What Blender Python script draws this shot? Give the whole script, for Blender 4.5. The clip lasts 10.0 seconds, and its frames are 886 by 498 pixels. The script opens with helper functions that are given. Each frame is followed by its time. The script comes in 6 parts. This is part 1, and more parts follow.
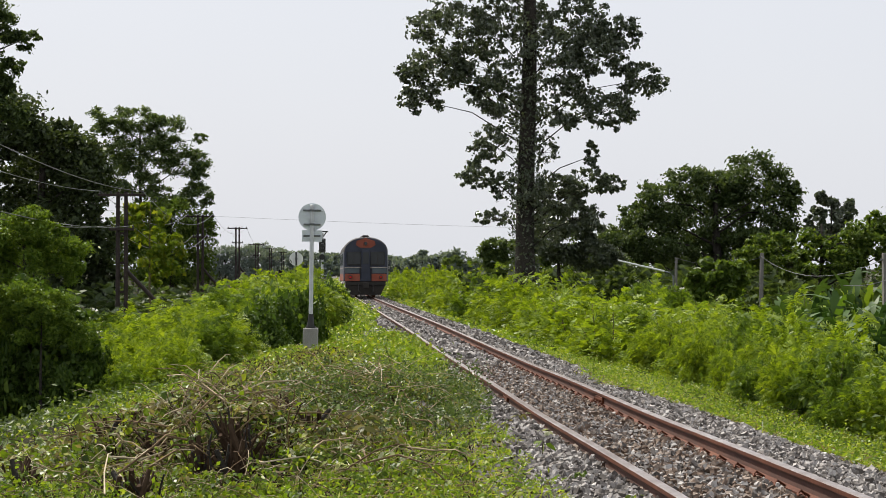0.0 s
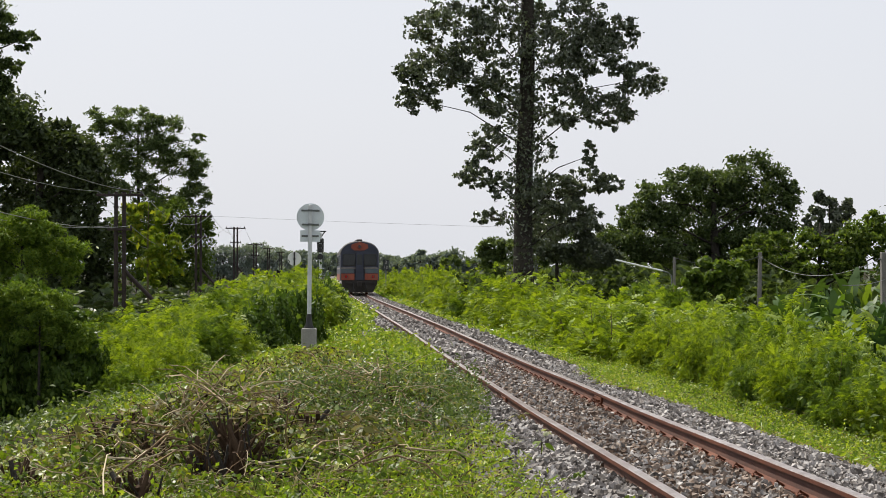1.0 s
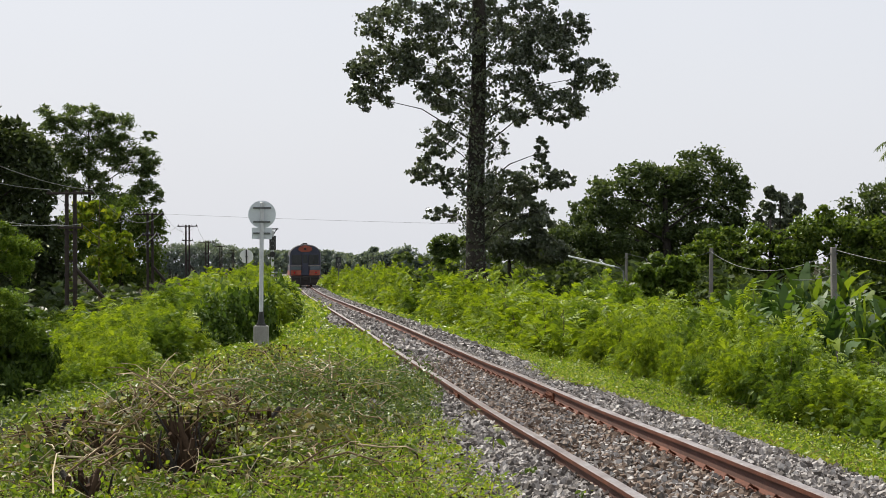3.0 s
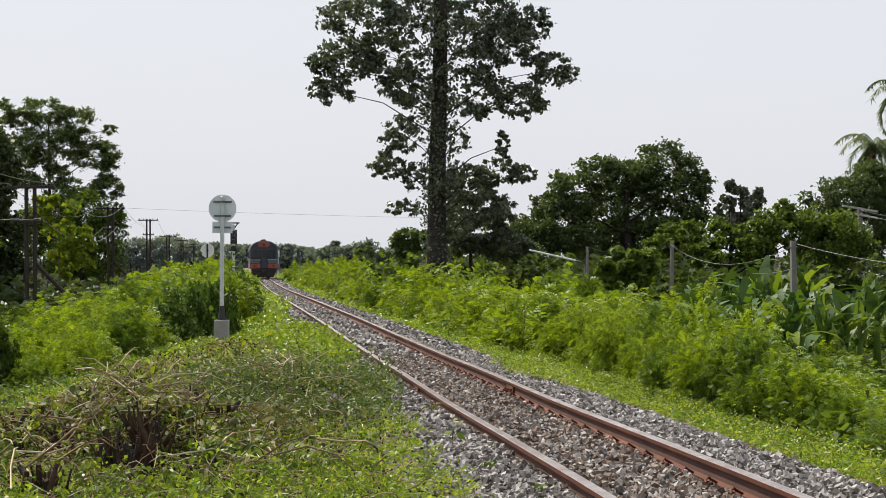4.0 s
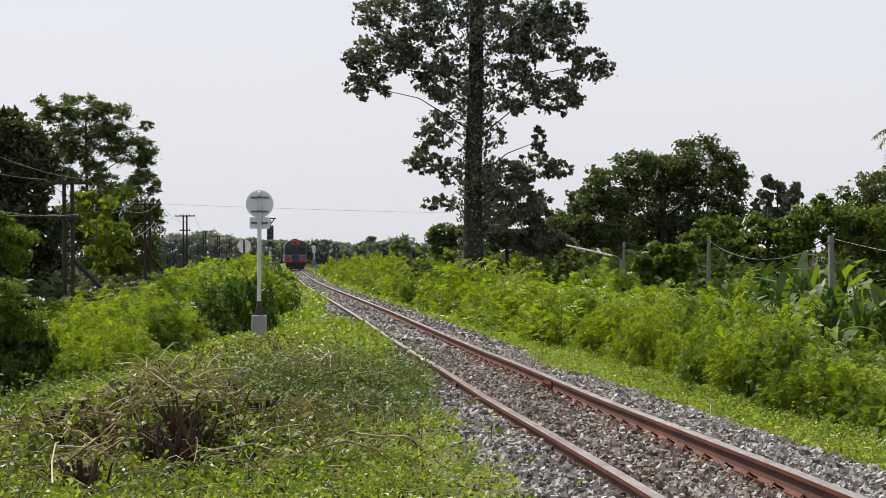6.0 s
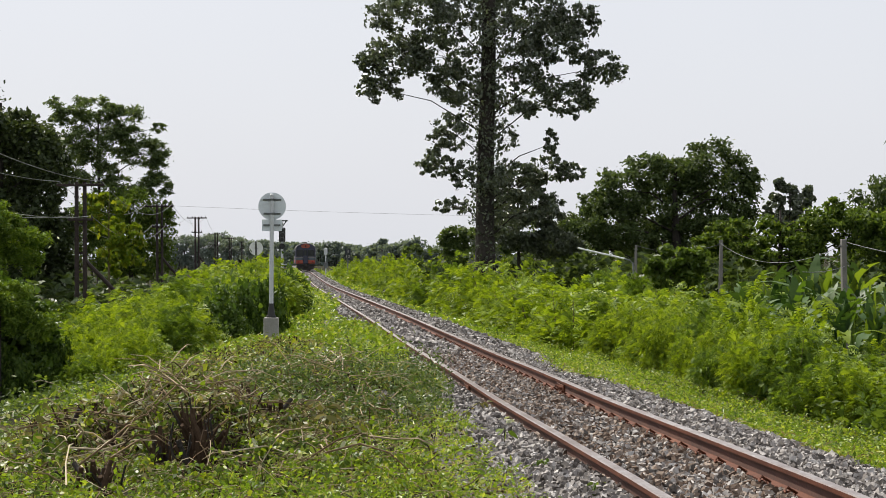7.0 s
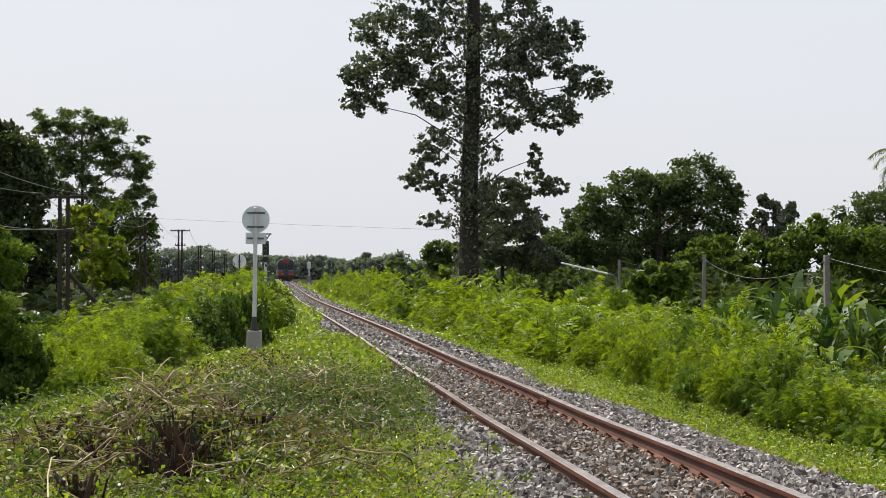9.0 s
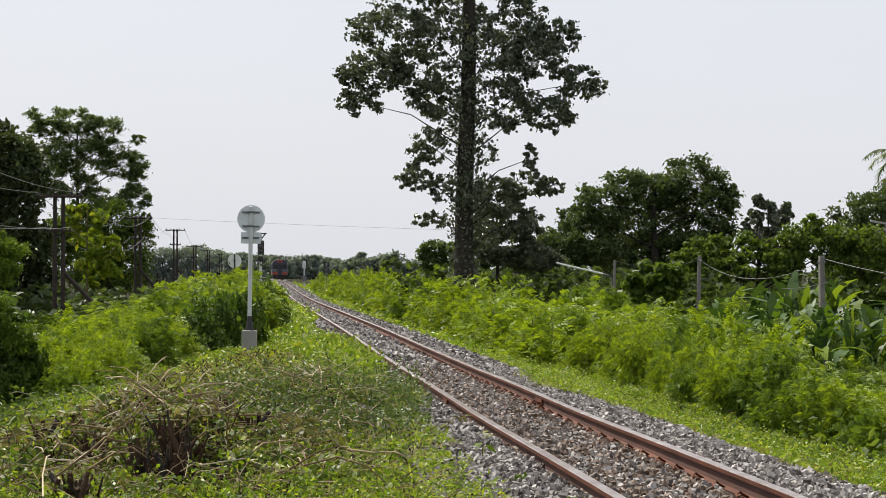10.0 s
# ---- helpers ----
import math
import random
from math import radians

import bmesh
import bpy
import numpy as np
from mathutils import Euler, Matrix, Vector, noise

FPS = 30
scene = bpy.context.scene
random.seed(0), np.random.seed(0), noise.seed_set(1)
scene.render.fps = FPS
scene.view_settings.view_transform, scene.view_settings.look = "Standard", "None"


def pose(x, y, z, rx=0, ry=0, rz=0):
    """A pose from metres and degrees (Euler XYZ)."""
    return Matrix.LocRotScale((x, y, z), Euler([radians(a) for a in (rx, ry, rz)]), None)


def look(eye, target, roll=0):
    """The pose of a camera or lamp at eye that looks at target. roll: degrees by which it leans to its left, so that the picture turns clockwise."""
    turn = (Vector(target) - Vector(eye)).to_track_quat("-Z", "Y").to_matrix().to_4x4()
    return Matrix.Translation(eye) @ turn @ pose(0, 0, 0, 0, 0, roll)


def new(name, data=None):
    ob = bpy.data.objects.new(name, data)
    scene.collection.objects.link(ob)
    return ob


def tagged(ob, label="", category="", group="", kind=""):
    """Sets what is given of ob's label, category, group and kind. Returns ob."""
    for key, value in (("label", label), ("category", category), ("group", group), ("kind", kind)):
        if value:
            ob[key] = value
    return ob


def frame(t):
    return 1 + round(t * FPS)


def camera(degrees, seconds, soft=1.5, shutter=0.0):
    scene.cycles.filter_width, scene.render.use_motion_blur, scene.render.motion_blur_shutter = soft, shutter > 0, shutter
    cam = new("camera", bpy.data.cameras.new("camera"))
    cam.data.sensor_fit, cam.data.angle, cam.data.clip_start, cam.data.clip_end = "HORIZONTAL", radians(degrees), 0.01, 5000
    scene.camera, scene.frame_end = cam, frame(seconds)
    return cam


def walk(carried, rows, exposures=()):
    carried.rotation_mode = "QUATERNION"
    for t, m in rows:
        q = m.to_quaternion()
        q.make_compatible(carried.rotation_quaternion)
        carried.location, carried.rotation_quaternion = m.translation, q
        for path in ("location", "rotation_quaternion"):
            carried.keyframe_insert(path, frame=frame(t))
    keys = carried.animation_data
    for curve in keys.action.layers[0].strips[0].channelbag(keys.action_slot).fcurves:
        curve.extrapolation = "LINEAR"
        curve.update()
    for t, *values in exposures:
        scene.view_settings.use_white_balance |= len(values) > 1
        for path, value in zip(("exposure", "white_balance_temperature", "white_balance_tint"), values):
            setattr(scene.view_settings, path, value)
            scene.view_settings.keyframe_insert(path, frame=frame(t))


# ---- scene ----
cam = camera(25.25, 10.0, soft=0.6)
walk(cam, [
    (0.0, pose(0.004, 0, 1.294, 90.517, -0.052, 0.055)),
    (0.5, pose(0.001, 0, 1.298, 90.523, -0.009, 0.323)),
    (1.0, pose(0.000, 0, 1.300, 90.507, -0.000, 0.000)),
    (1.5, pose(-0.005, 0, 1.296, 90.458, 0.005, -0.113)),
    (2.0, pose(0.001, 0, 1.297, 90.458, 0.058, -0.855)),
    (2.2, pose(0.001, 0, 1.297, 90.450, 0.058, -1.035)),
    (3.3, pose(0.019, 0, 1.295, 90.367, 0.313, -1.402)),
    (3.5, pose(0.019, 0, 1.295, 90.318, 0.313, -1.402)),
    (4.0, pose(0.032, 0, 1.295, 90.232, 0.327, -2.472)),
    (4.5, pose(0.027, 0, 1.296, 90.137, 0.365, -2.296)),
    (5.0, pose(0.021, 0, 1.294, 90.088, 0.367, -2.142)),
    (5.5, pose(0.013, 0, 1.291, 90.030, 0.424, -1.790)),
    (5.7, pose(0.013, 0, 1.291, 90.063, 0.424, -1.618)),
    (6.8, pose(-0.005, 0, 1.295, 90.148, 0.255, -1.187)),
    (7.0, pose(-0.005, 0, 1.295, 90.181, 0.255, -1.105)),
    (7.5, pose(-0.004, 0, 1.295, 90.334, 0.223, -0.937)),
    (8.0, pose(-0.006, 0, 1.296, 90.429, 0.103, -1.062)),
    (8.5, pose(-0.008, 0, 1.294, 90.535, 0.052, -1.414)),
    (9.0, pose(-0.009, 0, 1.294, 90.590, -0.046, -1.586)),
    (9.5, pose(-0.008, 0, 1.294, 90.602, -0.126, -1.704)),
    (10.0, pose(-0.011, 0, 1.292, 90.588, -0.138, -1.726)),
], exposures=[(0.0, 0.42), (10.0, 0.42)])

# ---- world, sun ----
SUN_DIR = Vector((-0.38, 0.50, 0.78)).normalized()
world = bpy.data.worlds.new("sky")
scene.world = world
world.use_nodes = True
wn, wl = world.node_tree.nodes, world.node_tree.links
sky = wn.new("ShaderNodeTexSky")
sky.sky_type, sky.sun_disc = "NISHITA", False
sky.sun_elevation = math.asin(SUN_DIR.z)
sky.sun_rotation = math.atan2(SUN_DIR.x, SUN_DIR.y)
sky.air_density, sky.dust_density, sky.ozone_density = 1.0, 4.0, 2.0
# thin even veil of high cloud over the sky, slightly patchy
veil = wn.new("ShaderNodeTexNoise")
veil.inputs["Scale"].default_value, veil.inputs["Detail"].default_value = 2.2, 4
veil_ramp = wn.new("ShaderNodeValToRGB")
veil_ramp.color_ramp.elements[0].color = (6.3, 6.5, 7.1, 1)
veil_ramp.color_ramp.elements[1].color = (7.2, 7.3, 7.6, 1)
wl.new(veil.outputs["Fac"], veil_ramp.inputs["Fac"])
mix = wn.new("ShaderNodeMix")
mix.data_type = "RGBA"
mix.inputs["Factor"].default_value = 0.86
wl.new(sky.outputs["Color"], mix.inputs[6])
wl.new(veil_ramp.outputs["Color"], mix.inputs[7])
wl.new(mix.outputs[2], wn["Background"].inputs["Color"])
wn["Background"].inputs["Strength"].default_value = 0.0925
sun = new("sun", bpy.data.lights.new("sun", "SUN"))
sun.data.energy, sun.data.angle, sun.data.color = 5.0, radians(0.8), (1.0, 0.94, 0.84)
sun.matrix_world = look(SUN_DIR * 60, (0, 0, 0))


# ---- materials ----
def material(name):
    m = bpy.data.materials.new(name)
    m.use_nodes = True
    return m, m.node_tree.nodes, m.node_tree.links, m.node_tree.nodes["Principled BSDF"]


def ramp(n, stops):
    r = n.new("ShaderNodeValToRGB")
    while len(r.color_ramp.elements) < len(stops):
        r.color_ramp.elements.new(0.5)
    for e, (p, c) in zip(r.color_ramp.elements, stops):
        e.position, e.color = p, (*c, 1)
    return r


def coords(n, l, scale, detail=4, kind="Object"):
    tc = n.new("ShaderNodeTexCoord")
    t = n.new("ShaderNodeTexNoise")
    t.inputs["Scale"].default_value, t.inputs["Detail"].default_value = scale, detail
    l.new(tc.outputs[kind], t.inputs["Vector"])
    return t


def surface(name, stops, scale=3.0, fine=40.0, rough=0.8, metal=0.0, bump=0.3, dist=0.01, fine_mix=0.4):
    """Two-scale noise colour with fine relief."""
    m, n, l, b = material(name)
    big, small = coords(n, l, scale), coords(n, l, fine, 6)
    mx = n.new("ShaderNodeMix")
    mx.inputs["Factor"].default_value = fine_mix
    l.new(big.outputs["Fac"], mx.inputs[2])
    l.new(small.outputs["Fac"], mx.inputs[3])
    r = ramp(n, stops)
    l.new(mx.outputs[0], r.inputs["Fac"])
    l.new(r.outputs["Color"], b.inputs["Base Color"])
    b.inputs["Roughness"].default_value, b.inputs["Metallic"].default_value = rough, metal
    bp = n.new("ShaderNodeBump")
    bp.inputs["Strength"].default_value, bp.inputs["Distance"].default_value = bump, dist
    l.new(small.outputs["Fac"], bp.inputs["Height"])
    l.new(bp.outputs["Normal"], b.inputs["Normal"])
    return m


def foliage(name, stops, trans=0.4, scale=0.6, rough=0.45, tint=(1.25, 1.25, 0.5), spec=0.18):
    """Leaves: each leaf its own shade, patches of growth, light shining through."""
    m, n, l, b = material(name)
    geo = n.new("ShaderNodeNewGeometry")
    patch = coords(n, l, scale, 3)
    mx = n.new("ShaderNodeMix")
    mx.inputs["Factor"].default_value = 0.45
    l.new(geo.outputs["Random Per Island"], mx.inputs[2])
    l.new(patch.outputs["Fac"], mx.inputs[3])
    r = ramp(n, stops)
    l.new(mx.outputs[0], r.inputs["Fac"])
    l.new(r.outputs["Color"], b.inputs["Base Color"])
    b.inputs["Roughness"].default_value = rough
    b.inputs["Specular IOR Level"].default_value = spec
    tr = n.new("ShaderNodeBsdfTranslucent")
    tc = n.new("ShaderNodeMix")
    tc.data_type, tc.blend_type = "RGBA", "MULTIPLY"
    tc.inputs["Factor"].default_value = 1.0
    tc.inputs[7].default_value = (*tint, 1)
    l.new(r.outputs["Color"], tc.inputs[6])
    l.new(tc.outputs[2], tr.inputs["Color"])
    sh = n.new("ShaderNodeMixShader")
    sh.inputs["Fac"].default_value = trans
    l.new(b.outputs[0], sh.inputs[1])
    l.new(tr.outputs[0], sh.inputs[2])
    l.new(sh.outputs[0], n["Material Output"].inputs["Surface"])
    return m


def pieces(name, stops, rough=0.85, fine=60.0, per_object=False, bump=0.5):
    """Stones and other loose pieces, each with its own shade."""
    m, n, l, b = material(name)
    src = n.new("ShaderNodeObjectInfo" if per_object else "ShaderNodeNewGeometry")
    small = coords(n, l, fine, 5)
    mx = n.new("ShaderNodeMix")
    mx.inputs["Factor"].default_value = 0.3
    l.new(src.outputs["Random" if per_object else "Random Per Island"], mx.inputs[2])
    l.new(small.outputs["Fac"], mx.inputs[3])
    r = ramp(n, stops)
    l.new(mx.outputs[0], r.inputs["Fac"])
    l.new(r.outputs["Color"], b.inputs["Base Color"])
    b.inputs["Roughness"].default_value = rough
    b.inputs["Specular IOR Level"].default_value = 0.12
    bp = n.new("ShaderNodeBump")
    bp.inputs["Strength"].default_value, bp.inputs["Distance"].default_value = bump, 0.005
    l.new(small.outputs["Fac"], bp.inputs["Height"])
    l.new(bp.outputs["Normal"], b.inputs["Normal"])
    return m


M = {}
M["ground"] = surface("soil and grass", [(0.3, (0.010, 0.009, 0.005)), (0.5, (0.019, 0.019, 0.008)), (0.62, (0.033, 0.030, 0.014)), (0.75, (0.07, 0.053, 0.028))], 0.7, 14, 0.95, 0, 0.6, 0.04)
M["ground"].node_tree.nodes["Principled BSDF"].inputs["Specular IOR Level"].default_value = 0.05
STONE = [(0.1, (0.055, 0.048, 0.042)), (0.4, (0.175, 0.158, 0.145)), (0.65, (0.32, 0.298, 0.28)), (0.9, (0.54, 0.515, 0.49))]
M["stone"] = pieces("crushed rock", STONE)
M["stone_one"] = pieces("crushed rock piece", STONE, per_object=True)
M["stone_rusty"] = pieces("rust-stained rock", [(0.1, (0.065, 0.040, 0.028)), (0.45, (0.165, 0.122, 0.094)), (0.9, (0.33, 0.275, 0.23))])
# Darker than the stones: shade of the gaps between them is in this colour.
M["bed"] = surface("packed ballast", [(0.3, (0.03, 0.026, 0.024)), (0.5, (0.08, 0.072, 0.068)), (0.7, (0.17, 0.158, 0.15))], 4, 22, 0.95, 0, 1.0, 0.05, 0.75)
M["rust"] = surface("rusted rail steel", [(0.3, (0.050, 0.016, 0.008)), (0.5, (0.098, 0.032, 0.016)), (0.7, (0.155, 0.058, 0.030))], 2.5, 60, 0.75, 0.0, 0.4, 0.003)
M["rust"].node_tree.nodes["Principled BSDF"].inputs["Specular IOR Level"].default_value = 0.2
# Darker than the rust: shade below the rail head is put into the colour.
M["web"] = surface("rusty rail web with overhang shade", [(0.3, (0.040, 0.015, 0.009)), (0.5, (0.080, 0.030, 0.018)), (0.7, (0.13, 0.052, 0.030))], 2.5, 60, 0.8, 0.05, 0.4, 0.003)
M["railtop"] = surface("worn rail head", [(0.3, (0.20, 0.140, 0.115)), (0.5, (0.35, 0.285, 0.25)), (0.7, (0.58, 0.55, 0.53))], 3, 30, 0.32, 0.9, 0.1, 0.002)
M["sleeper"] = surface("weathered concrete sleeper", [(0.3, (0.16, 0.12, 0.10)), (0.7, (0.32, 0.27, 0.23))], 4, 50, 0.9)
M["concrete"] = surface("grey concrete", [(0.25, (0.19, 0.18, 0.165)), (0.5, (0.30, 0.29, 0.27)), (0.75, (0.39, 0.375, 0.35))], 2.5, 45, 0.9, 0, 0.3, 0.004)
M["old_concrete"] = surface("stained old concrete", [(0.25, (0.10, 0.095, 0.085)), (0.5, (0.17, 0.16, 0.145)), (0.75, (0.25, 0.235, 0.215))], 2.5, 45, 0.95, 0, 0.3, 0.004)
M["plate"] = surface("bare aluminium sign back", [(0.3, (0.52, 0.57, 0.59)), (0.7, (0.68, 0.73, 0.75))], 3, 60, 0.5, 0.15, 0.05, 0.001)
M["pole_paint"] = surface("silver pole paint", [(0.3, (0.42, 0.44, 0.45)), (0.7, (0.58, 0.60, 0.61))], 4, 60, 0.5, 0.1, 0.1, 0.001)
M["black"] = surface("black paint", [(0.3, (0.010, 0.010, 0.010)), (0.7, (0.028, 0.027, 0.025))], 4, 50, 0.6)
M["bracket"] = surface("dull grey steel", [(0.3, (0.10, 0.11, 0.11)), (0.7, (0.17, 0.18, 0.18))], 5, 60, 0.6, 0.4)
M["white"] = surface("white sign paint", [(0.3, (0.62, 0.63, 0.62)), (0.7, (0.78, 0.79, 0.78))], 4, 50, 0.6, 0, 0.05, 0.001)
M["pole_iron"] = surface("dark rusted iron pole", [(0.3, (0.014, 0.009, 0.008)), (0.6, (0.030, 0.018, 0.015)), (0.8, (0.075, 0.05, 0.045))], 6, 40, 0.8)
M["wire"] = surface("galvanised wire", [(0.3, (0.12, 0.12, 0.12)), (0.7, (0.22, 0.22, 0.22))], 4, 40, 0.6, 0.3)
M["bark"] = surface("dark bark", [(0.3, (0.012, 0.010, 0.008)), (0.5, (0.030, 0.025, 0.019)), (0.75, (0.060, 0.050, 0.040))], 2, 18, 0.95, 0, 1.0, 0.04)
M["twig"] = surface("green-brown stems", [(0.3, (0.06, 0.06, 0.02)), (0.7, (0.14, 0.11, 0.05))], 3, 30, 0.9)
M["litter"] = pieces("brown leaf litter", [(0.0, (0.014, 0.009, 0.006)), (0.5, (0.045, 0.028, 0.017)), (1.0, (0.12, 0.082, 0.05))], 0.95, 30)
M["straw"] = pieces("dry cut stems", [(0.0, (0.07, 0.04, 0.024)), (0.4, (0.20, 0.14, 0.08)), (0.7, (0.40, 0.32, 0.21)), (1.0, (0.62, 0.55, 0.41))], 0.85, 30)
# Tones here and in leaf_dark are lifted, with some haze mixed in.
M["leaf_teak"] = foliage("broad dark leaves", [(0.15, (0.046, 0.060, 0.038)), (0.5, (0.086, 0.106, 0.066)), (0.8, (0.140, 0.160, 0.098)), (0.97, (0.22, 0.20, 0.11))], 0.25, 0.5, 0.28, (1.05, 1.10, 0.6), 0.6)
M["leaf_dark"] = foliage("dense dark foliage", [(0.15, (0.036, 0.054, 0.022)), (0.5, (0.068, 0.100, 0.036)), (0.8, (0.110, 0.146, 0.052))], 0.32, 0.45)
# Darker copy of the dense foliage, with shade included in the colour.
M["leaf_deep"] = foliage("deep green foliage with shade in colour", [(0.15, (0.026, 0.038, 0.018)), (0.5, (0.052, 0.072, 0.030)), (0.85, (0.092, 0.118, 0.044))], 0.27, 0.45)
M["leaf_mid"] = foliage("mid green foliage", [(0.15, (0.040, 0.066, 0.014)), (0.5, (0.090, 0.142, 0.024)), (0.85, (0.17, 0.22, 0.045))], 0.4, 0.5)
M["leaf_airy"] = foliage("light tree foliage", [(0.15, (0.050, 0.075, 0.032)), (0.5, (0.095, 0.135, 0.056)), (0.85, (0.17, 0.215, 0.09))], 0.4, 0.6)
M["leaf_bright"] = foliage("feathery bright green foliage", [(0.15, (0.090, 0.138, 0.016)), (0.5, (0.188, 0.272, 0.026)), (0.85, (0.31, 0.38, 0.045))], 0.34, 0.9, 0.5, (1.3, 1.25, 0.35))
M["leaf_fern"] = foliage("fine mid green foliage", [(0.15, (0.056, 0.098, 0.014)), (0.5, (0.115, 0.185, 0.024)), (0.85, (0.19, 0.26, 0.040))], 0.32, 0.9, 0.5, (1.3, 1.25, 0.4))
M["leaf_vine"] = foliage("glossy vine leaves", [(0.15, (0.030, 0.056, 0.010)), (0.5, (0.062, 0.108, 0.016)), (0.85, (0.125, 0.18, 0.030))], 0.3, 1.2, 0.55, (1.2, 1.25, 0.4), 0.2)
M["leaf_yellow"] = foliage("young yellow-green leaves", [(0.15, (0.080, 0.130, 0.012)), (0.5, (0.140, 0.200, 0.018)), (0.85, (0.25, 0.26, 0.03))], 0.42, 1.0)
M["leaf_cut_vine"] = foliage("dark cut vines", [(0.12, (0.022, 0.042, 0.009)), (0.45, (0.060, 0.102, 0.020)), (0.72, (0.130, 0.172, 0.048)), (0.93, (0.30, 0.32, 0.15))], 0.3, 1.2, 0.45, (1.25, 1.25, 0.5), 0.35)
M["leaf_pale"] = foliage("pale dying leaves", [(0.1, (0.20, 0.22, 0.13)), (0.5, (0.38, 0.40, 0.27)), (0.9, (0.55, 0.56, 0.42))], 0.3, 2.0)
M["leaf_wilted"] = foliage("wilted cut leaves", [(0.1, (0.045, 0.05, 0.018)), (0.4, (0.10, 0.11, 0.036)), (0.65, (0.21, 0.18, 0.075)), (0.95, (0.46, 0.40, 0.25))], 0.3, 2.0, 0.5, (1.1, 1.1, 0.5))
M["grass"] = foliage("low weeds and grass", [(0.1, (0.044, 0.080, 0.009)), (0.45, (0.140, 0.225, 0.019)), (0.72, (0.29, 0.36, 0.040)), (0.95, (0.56, 0.48, 0.21))], 0.42, 1.3, 0.40, (1.25, 1.25, 0.5), 0.3)
M["grass_dry"] = foliage("dry grass", [(0.1, (0.13, 0.10, 0.04)), (0.5, (0.24, 0.20, 0.08)), (0.9, (0.40, 0.34, 0.18))], 0.3, 1.5, 0.6)
# Dark twin of the banana leaf, with shade put into its colour.
M["banana_shaded"] = foliage("shaded banana leaf", [(0.2, (0.022, 0.048, 0.014)), (0.5, (0.040, 0.080, 0.022)), (0.85, (0.080, 0.13, 0.040))], 0.2, 1.5, 0.5, (1.2, 1.25, 0.4), 0.15)
M["banana"] = foliage("banana leaf", [(0.2, (0.040, 0.080, 0.014)), (0.5, (0.080, 0.140, 0.022)), (0.85, (0.20, 0.26, 0.035))], 0.4, 0.8, 0.55, (1.25, 1.25, 0.4), 0.12)
# Pale blue-grey leaf tones carry the aerial haze in their colour.
M["far_leaf_hazed"] = foliage("distant trees with haze in colour", [(0.15, (0.135, 0.172, 0.172)), (0.5, (0.160, 0.198, 0.190)), (0.85, (0.185, 0.22, 0.202))], 0.35, 0.05)
M["sign_dull"] = surface("dark weathered board", [(0.3, (0.020, 0.024, 0.026)), (0.7, (0.045, 0.050, 0.052))], 3, 30, 0.8)
M["train_navy"] = surface("dusty dark blue coach paint", [(0.3, (0.012, 0.016, 0.034)), (0.7, (0.034, 0.040, 0.070))], 1.5, 25, 0.45)
M["train_roof"] = surface("sooty roof", [(0.3, (0.018, 0.017, 0.018)), (0.7, (0.05, 0.046, 0.045))], 1.5, 20, 0.8)
M["train_red"] = surface("faded orange-red paint", [(0.3, (0.17, 0.036, 0.018)), (0.5, (0.26, 0.056, 0.028)), (0.7, (0.33, 0.085, 0.046))], 2, 25, 0.5)
M["train_blue"] = surface("grey-blue paint", [(0.3, (0.05, 0.07, 0.085)), (0.7, (0.10, 0.125, 0.145))], 2, 25, 0.5)
M["train_stripe"] = surface("dirty white stripe", [(0.3, (0.25, 0.21, 0.19)), (0.7, (0.42, 0.37, 0.33))], 3, 25, 0.6)
M["underframe"] = surface("oily black underframe", [(0.3, (0.012, 0.010, 0.009)), (0.7, (0.04, 0.033, 0.028))], 3, 25, 0.8)
gm, gn, gl, gb = material("dark cab glass")
gb.inputs["Base Color"].default_value = (0.012, 0.015, 0.018, 1)
gb.inputs["Roughness"].default_value = 0.12
M["glass"] = gm
lm, ln, ll, lb = material("red lamp lens")
lb.inputs["Base Color"].default_value = (0.45, 0.01, 0.01, 1)
lb.inputs["Roughness"].default_value = 0.2
M["red_lens"] = lm


# ---- mesh helpers ----
def mesh_from(name, verts, faces, mats, smooth=False, index=None):
    me = bpy.data.meshes.new(name)
    me.from_pydata([tuple(v) for v in verts], [], faces)
    for m in mats:
        me.materials.append(m)
    if index is not None:
        me.polygons.foreach_set("material_index", index)
    if smooth:
        me.polygons.foreach_set("use_smooth", [True] * len(me.polygons))
    me.update()
    return me


def quads(name, v, mat):
    """One mesh of loose leaves with k corners each from an array (n, k, 3)."""
    n, k = v.shape[:2]
    me = bpy.data.meshes.new(name)
    me.vertices.add(n * k)
    me.vertices.foreach_set("co", np.ascontiguousarray(v, dtype=np.float32).ravel())
    me.loops.add(n * k)
    me.loops.foreach_set("vertex_index", np.arange(n * k, dtype=np.int32))
    me.polygons.add(n)
    me.polygons.foreach_set("loop_start", np.arange(0, n * k, k, dtype=np.int32))
    me.polygons.foreach_set("loop_total", np.full(n, k, dtype=np.int32))
    me.polygons.foreach_set("use_smooth", [False] * n)
    me.materials.append(mat)
    me.update(calc_edges=True)
    return me


def link(name, me, parent=None, label=""):
    ob = new(name, me)
    if parent is not None:
        ob.parent = parent
    if label:
        ob["label"] = label
    return ob


def part(name, bm, mat, parent, label="", smooth=False):
    me = bpy.data.meshes.new(name)
    bm.to_mesh(me)
    bm.free()
    me.materials.append(mat)
    if smooth:
        me.polygons.foreach_set("use_smooth", [True] * len(me.polygons))
    return link(name, me, parent, label)


def thing(name, m, label, category, group="", kind=""):
    ob = new(name)
    ob.empty_display_size = 0.2
    ob.matrix_basis = m
    return tagged(ob, label, category, group, kind)


